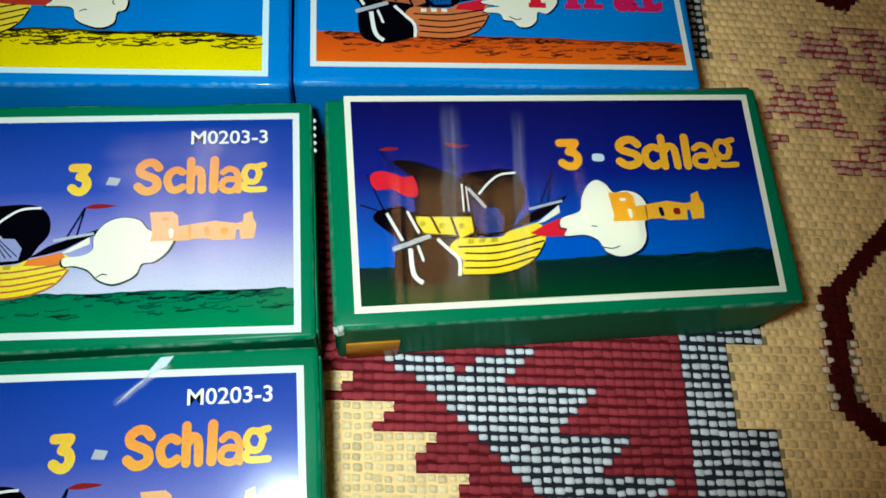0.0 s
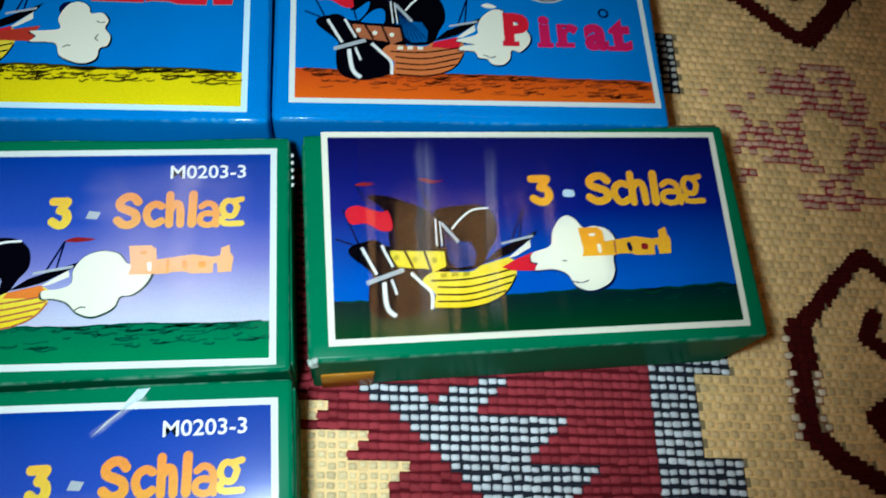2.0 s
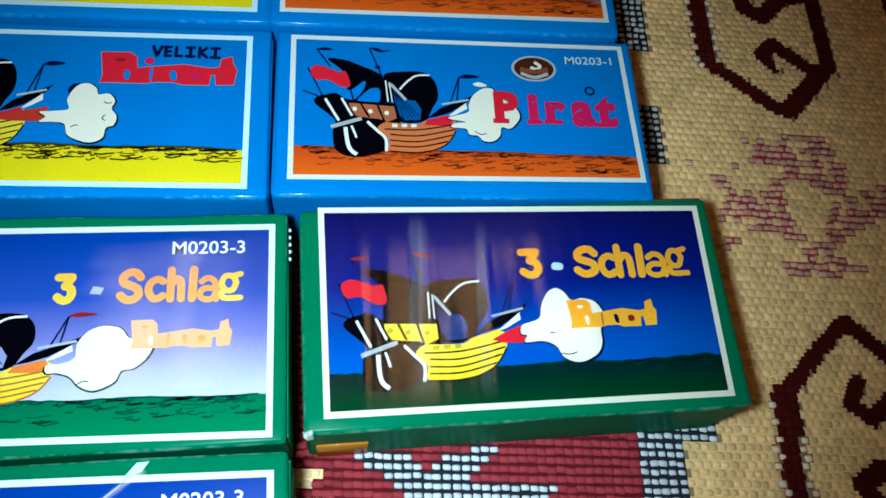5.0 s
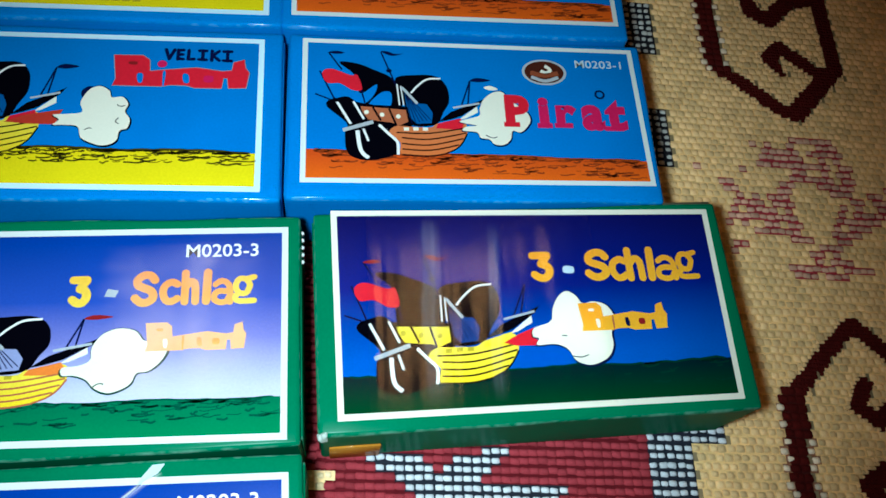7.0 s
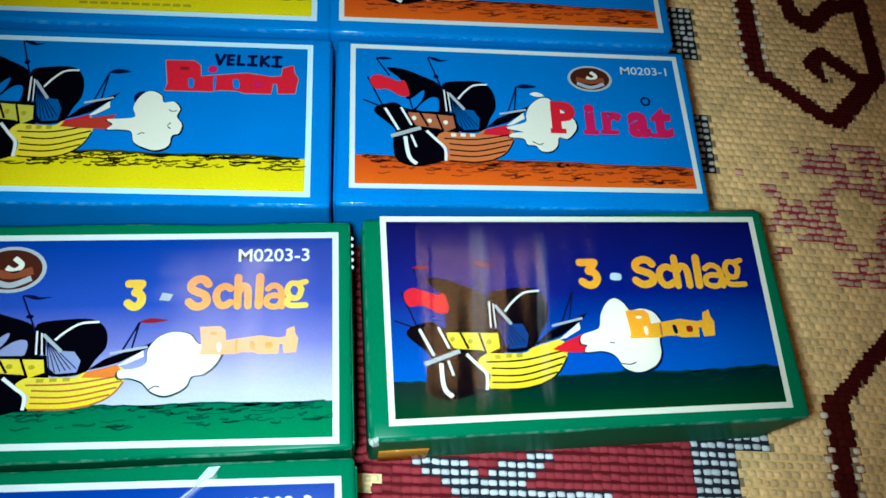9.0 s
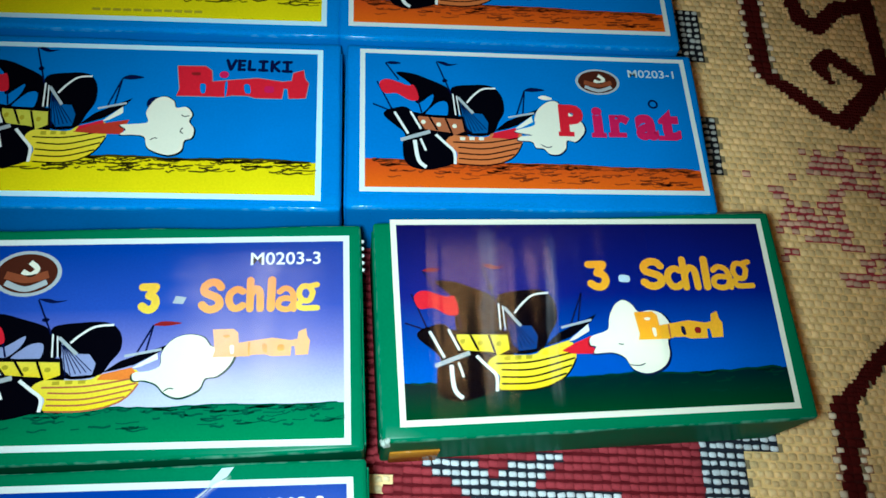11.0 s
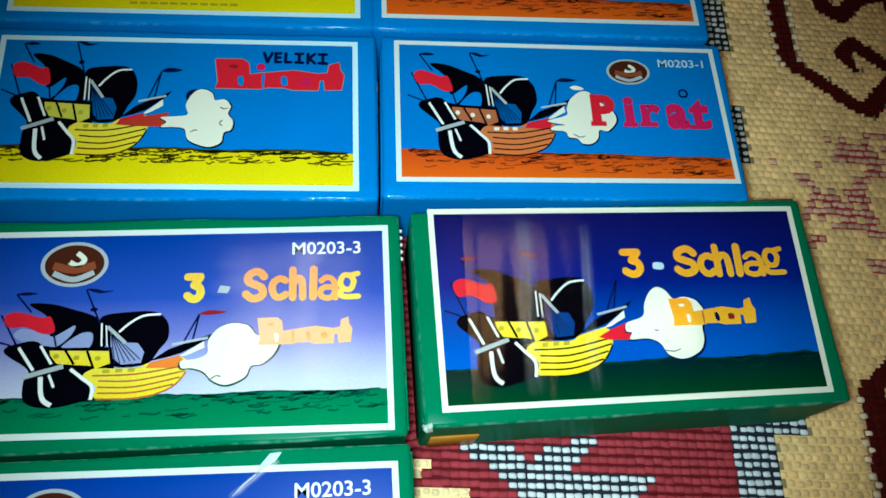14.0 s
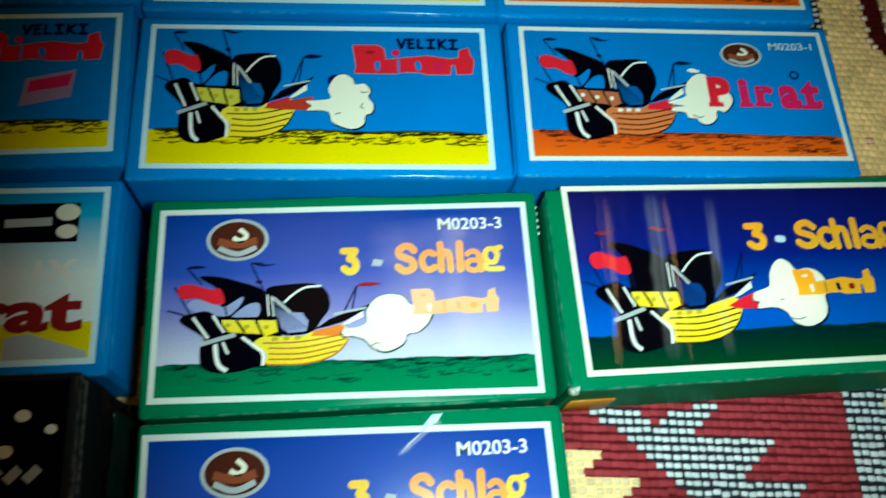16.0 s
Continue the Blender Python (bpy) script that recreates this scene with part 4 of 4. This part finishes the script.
def near(x, y, line, half):
    p = Vector((x, y))
    for a, b in zip(line, line[1:]):
        a, b = Vector(a), Vector(b)
        t = max(0, min(1, (p - a).dot(b - a) / (b - a).length_squared))
        if (a + t * (b - a) - p).length < half:
            return True
    return False


SPIKES = mm("-46.7,-1.5 -30,-1.5 -25.4,-8.7 -21,-2 -4,-1.5 -14.2,-9.2 -8.9,-12 12.8,-13.6 -0.4,-24 1.7,-25.6 21.6,-27 10.8,-35.7 13,-37.2 32,-38.6 22,-47.5 24,-49 36,-50 36,-70 16,-70 -7.8,-41")
CREAMS = mm("-66,-14 -44.6,-15 -51,-22.7 -33.5,-23.9 -41.6,-32.8 -22.7,-34.4 -30.7,-42 -12,-44 -20,-52 -2,-53 -10,-70 -66,-70")
CORNER = mm("-66,-3.5 -55,-5.2 -61,-10.8 -66,-11")
FLOWER = mm("94,105.4 112,105.9 130.2,106.5 128,102.4 133.2,96.9 133,84.1 150,88 152,70 139.9,71.6 130.7,68.4 119.4,58.8 126.6,54.4 132.8,53.7 123.6,51.3 106.7,50.4 98.1,53.2 98.7,56 108.6,57.8 102.3,66.5 97.6,68.7 87.7,66.6 82.4,61.3 79.5,62.4 81.5,66.7 80.8,73.1 84.3,79.7 82.1,84.2 80.3,90.9 82.5,93.2 86,87.5 91.4,83 100.2,84.1 108.9,93.3 97.5,95.6 99.1,102.7")
HOOKS = [
    (mm("160,12 141,12 130,20 121,29.6 116.2,34.2 105.6,25.6 89.8,11.2"), 2.7),
    (mm("89.3,9.5 87.9,-3 87,-13 87,-21"), 3.3),
    (mm("87.4,-22.5 93.5,-29.5 108,-39 128,-50 150,-38"), 3.3),
    (mm("115.2,13.8 110.8,7.4 117,1.8 122.6,6 129,10 136,2 128,-8"), 2.6),
    (mm("128,-8 124,-14.4 115.4,-13.6 107.8,-18 113.2,-26.5"), 3.1),
    (mm("92,205 90.4,169.5 89.9,155 90,139.5"), 3.3),
    (mm("90.4,138 95.8,133 110,119.8 116.4,116.2"), 2.8),
    (mm("116.8,116.9 126.5,126.5 134.5,134.8"), 3.7),
    (mm("137.6,136 138,142 139.4,170 143,205"), 2.9),
    (mm("130.4,135.4 117.4,147.2"), 2.9),
    (mm("117.2,147 111.8,142.4"), 3.0),
    (mm("112.4,142 113.8,138.2"), 2.4),
    (mm("113.8,138.2 115.6,134.8"), 1.4),
    (mm("108.6,172 109.4,165 115.8,160.4 126.5,170 137,171.5"), 3.3),
]
SPECKS = mm("72.7,95.5 62.2,163 137.8,89.2 130.5,97.5 92,93.4 64,141")


def pattern(x, y):
    """The yarn at a place of the rug, in metres."""
    X, Y = 1000 * x, 1000 * y
    edge = 38.9 + (Y + 2.8) * 0.038
    if X < edge:
        if X < -66:
            return ("cream", "red")[int((X + 400) / 34 + Y / 40) % 2]
        if inside(X, Y, SPIKES):
            return "white"
        if inside(X, Y, CREAMS) or inside(X, Y, CORNER):
            return "cream_lit"
        return "red"
    wide = math.floor((Y + 3.5 + 0.07 * X - 4) / 24.5) % 2 == 0
    if X < edge + (25.0 if wide else 13.6) - (0 if Y < 60 else 3.4):
        return "white" if Y < 60 else "net"
    for line, half in HOOKS:
        if near(X, Y, line, half):
            return "maroon"
    if inside(X, Y, FLOWER) and ((X - 114) / 7.6) ** 2 + ((Y - 76.4) / 12) ** 2 > 1:
        return "pink" if math.sin(X * 12.9 + Y * 78.2) * 43758 % 1 < 0.8 else "cream"
    if any(abs(X - u) < 1.3 and abs(Y - v) < 1.3 for u, v in SPECKS):
        return "pink"
    if X > 170 and near(X, Y, mm("176,300 172,150 184,120 172,90 180,-40 172,-200"), 3.2):
        return "maroon"
    return "cream"


SHAPE = {"cream": (0.87, 0.79), "white": (0.85, 0.60), "red": (1.16, 0.70), "maroon": (1.2, 0.96), "pink": (0.98, 0.62), "net": (0.68, 0.50), "bead": (0.84, 0.74), "cream_lit": (0.82, 0.72)}
KINDS = list(YARN)
RISE = 0.0009
angles = []
for k in range(8):
    c, s = math.cos(k * math.tau / 8 + math.tau / 16), math.sin(k * math.tau / 8 + math.tau / 16)
    angles.append((math.copysign(abs(c) ** 0.48, c), math.copysign(abs(s) ** 0.48, s)))
PILLOW = np.array([(0.54 * c, 0.54 * s, -0.2) for c, s in angles] + [(0.385 * c, 0.385 * s, 0.66) for c, s in angles] + [(0, 0, 1.0)])
PILLOW_FACES = [(k, (k + 1) % 8, 8 + (k + 1) % 8, 8 + k) for k in range(8)] + [(8 + k, 8 + (k + 1) % 8, 16) for k in range(8)]

def beside_upright(x, y):
    return any(near(1000 * x, 1000 * y, HOOKS[k][0], HOOKS[k][1] + 1.9) for k in (1, 5))


rug = thing("rug", pose(0, 0, 0), "woven wool rug, cream with maroon hooks and red zigzags", "rug")
part("backing", block(-0.75, 0.65, -0.55, 0.52, -0.004, -0.0011, 0.0008, 1), FRINGE, rug, "tan rug backing")
rnd = random.Random(12)
cells = []
for i in range(-98, 92):
    for j in range(-66, 118):
        p = i * PX * EX + j * PY * EY
        if j % 2 and pattern(p.x, p.y) in ("cream", "pink") and p.x > 0.045:
            p = p + 0.5 * PX * EX  # every other row of the plain ground is staggered
        if -0.29 < p.x < 0.25 and -0.15 < p.y < 0.30:
            kind = pattern(p.x, p.y)
            if kind == "cream" and beside_upright(p.x, p.y):
                kind = "bead"  # pale stitches that show along the upright bars of the hooks
            cells.append((p.x, p.y, kind))

# the hooks are worked in half-size stitches
SUB = [((a - 1) / 3, b / 4) for a in range(3) for b in (-1, 1)]
fine = []
for x, y, kind in cells:
    if x > 0.07 and not beside_upright(x, y):
        yarns = [pattern(x + (a * PX * EX + b * PY * EY).x, y + (a * PX * EX + b * PY * EY).y) for a, b in SUB]
        if "maroon" in yarns:
            fine.append((x, y))
fine_set = set(fine)

near_cells = [c for c in cells if -0.050 < c[0] < 0.036 and -0.0235 < c[1] < -0.0005][:300]
chosen = set(near_cells)
rest = [(*c, 1.0, 1.0) for c in cells if c not in chosen and c[:2] not in fine_set]
warps = [(*c, 1.0, 1.0) for c in cells if c[:2] not in fine_set]
for x, y in fine:
    for a, b in SUB:
        q = Vector((x, y)) + a * PX * EX + b * PY * EY
        kind = pattern(q.x, q.y)
        rest.append((q.x, q.y, kind, 0.42 if kind == "maroon" else 0.40, 0.60))
        warps.append((q.x, q.y, kind, 1 / 3, 0.5))

# warp between the stitches, one flat cell under each
ground_verts, ground_faces, ground_index = [], [], []
hx, hy = PX * EX / 2, PY * EY / 2
for x, y, kind, across, along in warps:
    o, p = len(ground_verts), Vector((x, y))
    for a, b in ((-1, -1), (1, -1), (1, 1), (-1, 1)):
        q = p + a * across * hx + b * along * hy
        ground_verts.append((q.x, q.y, -0.0006))
    ground_faces.append((o, o + 1, o + 2, o + 3))
    ground_index.append(KINDS.index(kind))
me = bpy.data.meshes.new("warp")
me.from_pydata(ground_verts, [], ground_faces)
for k in KINDS:
    me.materials.append(GAP[k])
me.polygons.foreach_set("material_index", ground_index)
warp = tagged(new("warp", me), kind="stuff")
warp.parent = rug


def stitch_points(x, y, kind, turn, grow, lift, scale=1.0, tall=1.0):
    sx, sy = SHAPE[kind]
    t = PILLOW * (PX * sx * grow * scale, PY * sy * grow * tall, RISE * lift)
    c, s = math.cos(turn), math.sin(turn)
    out = np.empty_like(t)
    out[:, 0] = x + t[:, 0] * c - t[:, 1] * s
    out[:, 1] = y + t[:, 0] * s + t[:, 1] * c - 0.07 * t[:, 0]
    out[:, 2] = t[:, 2] - 0.0005
    return out


verts, faces, index = [], [], []
for n_cell, (x, y, kind, scale, tall) in enumerate(rest):
    verts.append(stitch_points(x + rnd.gauss(0, 0.00018) * scale, y + rnd.gauss(0, 0.00015) * scale, kind, rnd.gauss(0, 0.07), rnd.uniform(0.84, 1.12), rnd.uniform(0.7, 1.25) * (0.85 if kind == "cream" else 1.0), scale, tall))
    o = 17 * n_cell
    faces.extend(tuple(o + k for k in f) for f in PILLOW_FACES)
    index.extend([KINDS.index(kind)] * 16)
me = bpy.data.meshes.new("stitches")
me.from_pydata(np.concatenate(verts).tolist(), [], faces)
for k in KINDS:
    me.materials.append(YARN[k])
me.polygons.foreach_set("material_index", index)
me.polygons.foreach_set("use_smooth", [True] * len(index))
stitches = tagged(new("stitches", me), kind="stuff")
stitches.parent = rug

# the stitches in the open patch between the boxes, one by one
shared = {}
for kind in KINDS:
    m = bpy.data.meshes.new("stitch")
    m.from_pydata(stitch_points(0, 0, kind, 0, 1, 1).tolist(), [], PILLOW_FACES)
    m.materials.append(YARN[kind])
    m.polygons.foreach_set("use_smooth", [True] * 16)
    shared[kind] = m
for x, y, kind in near_cells:
    ob = new("stitch", shared[kind])
    ob.parent = rug
    ob.matrix_basis = pose(x + rnd.gauss(0, 0.00011), y + rnd.gauss(0, 0.0001), 0, 0, 0, rnd.gauss(0, 4))
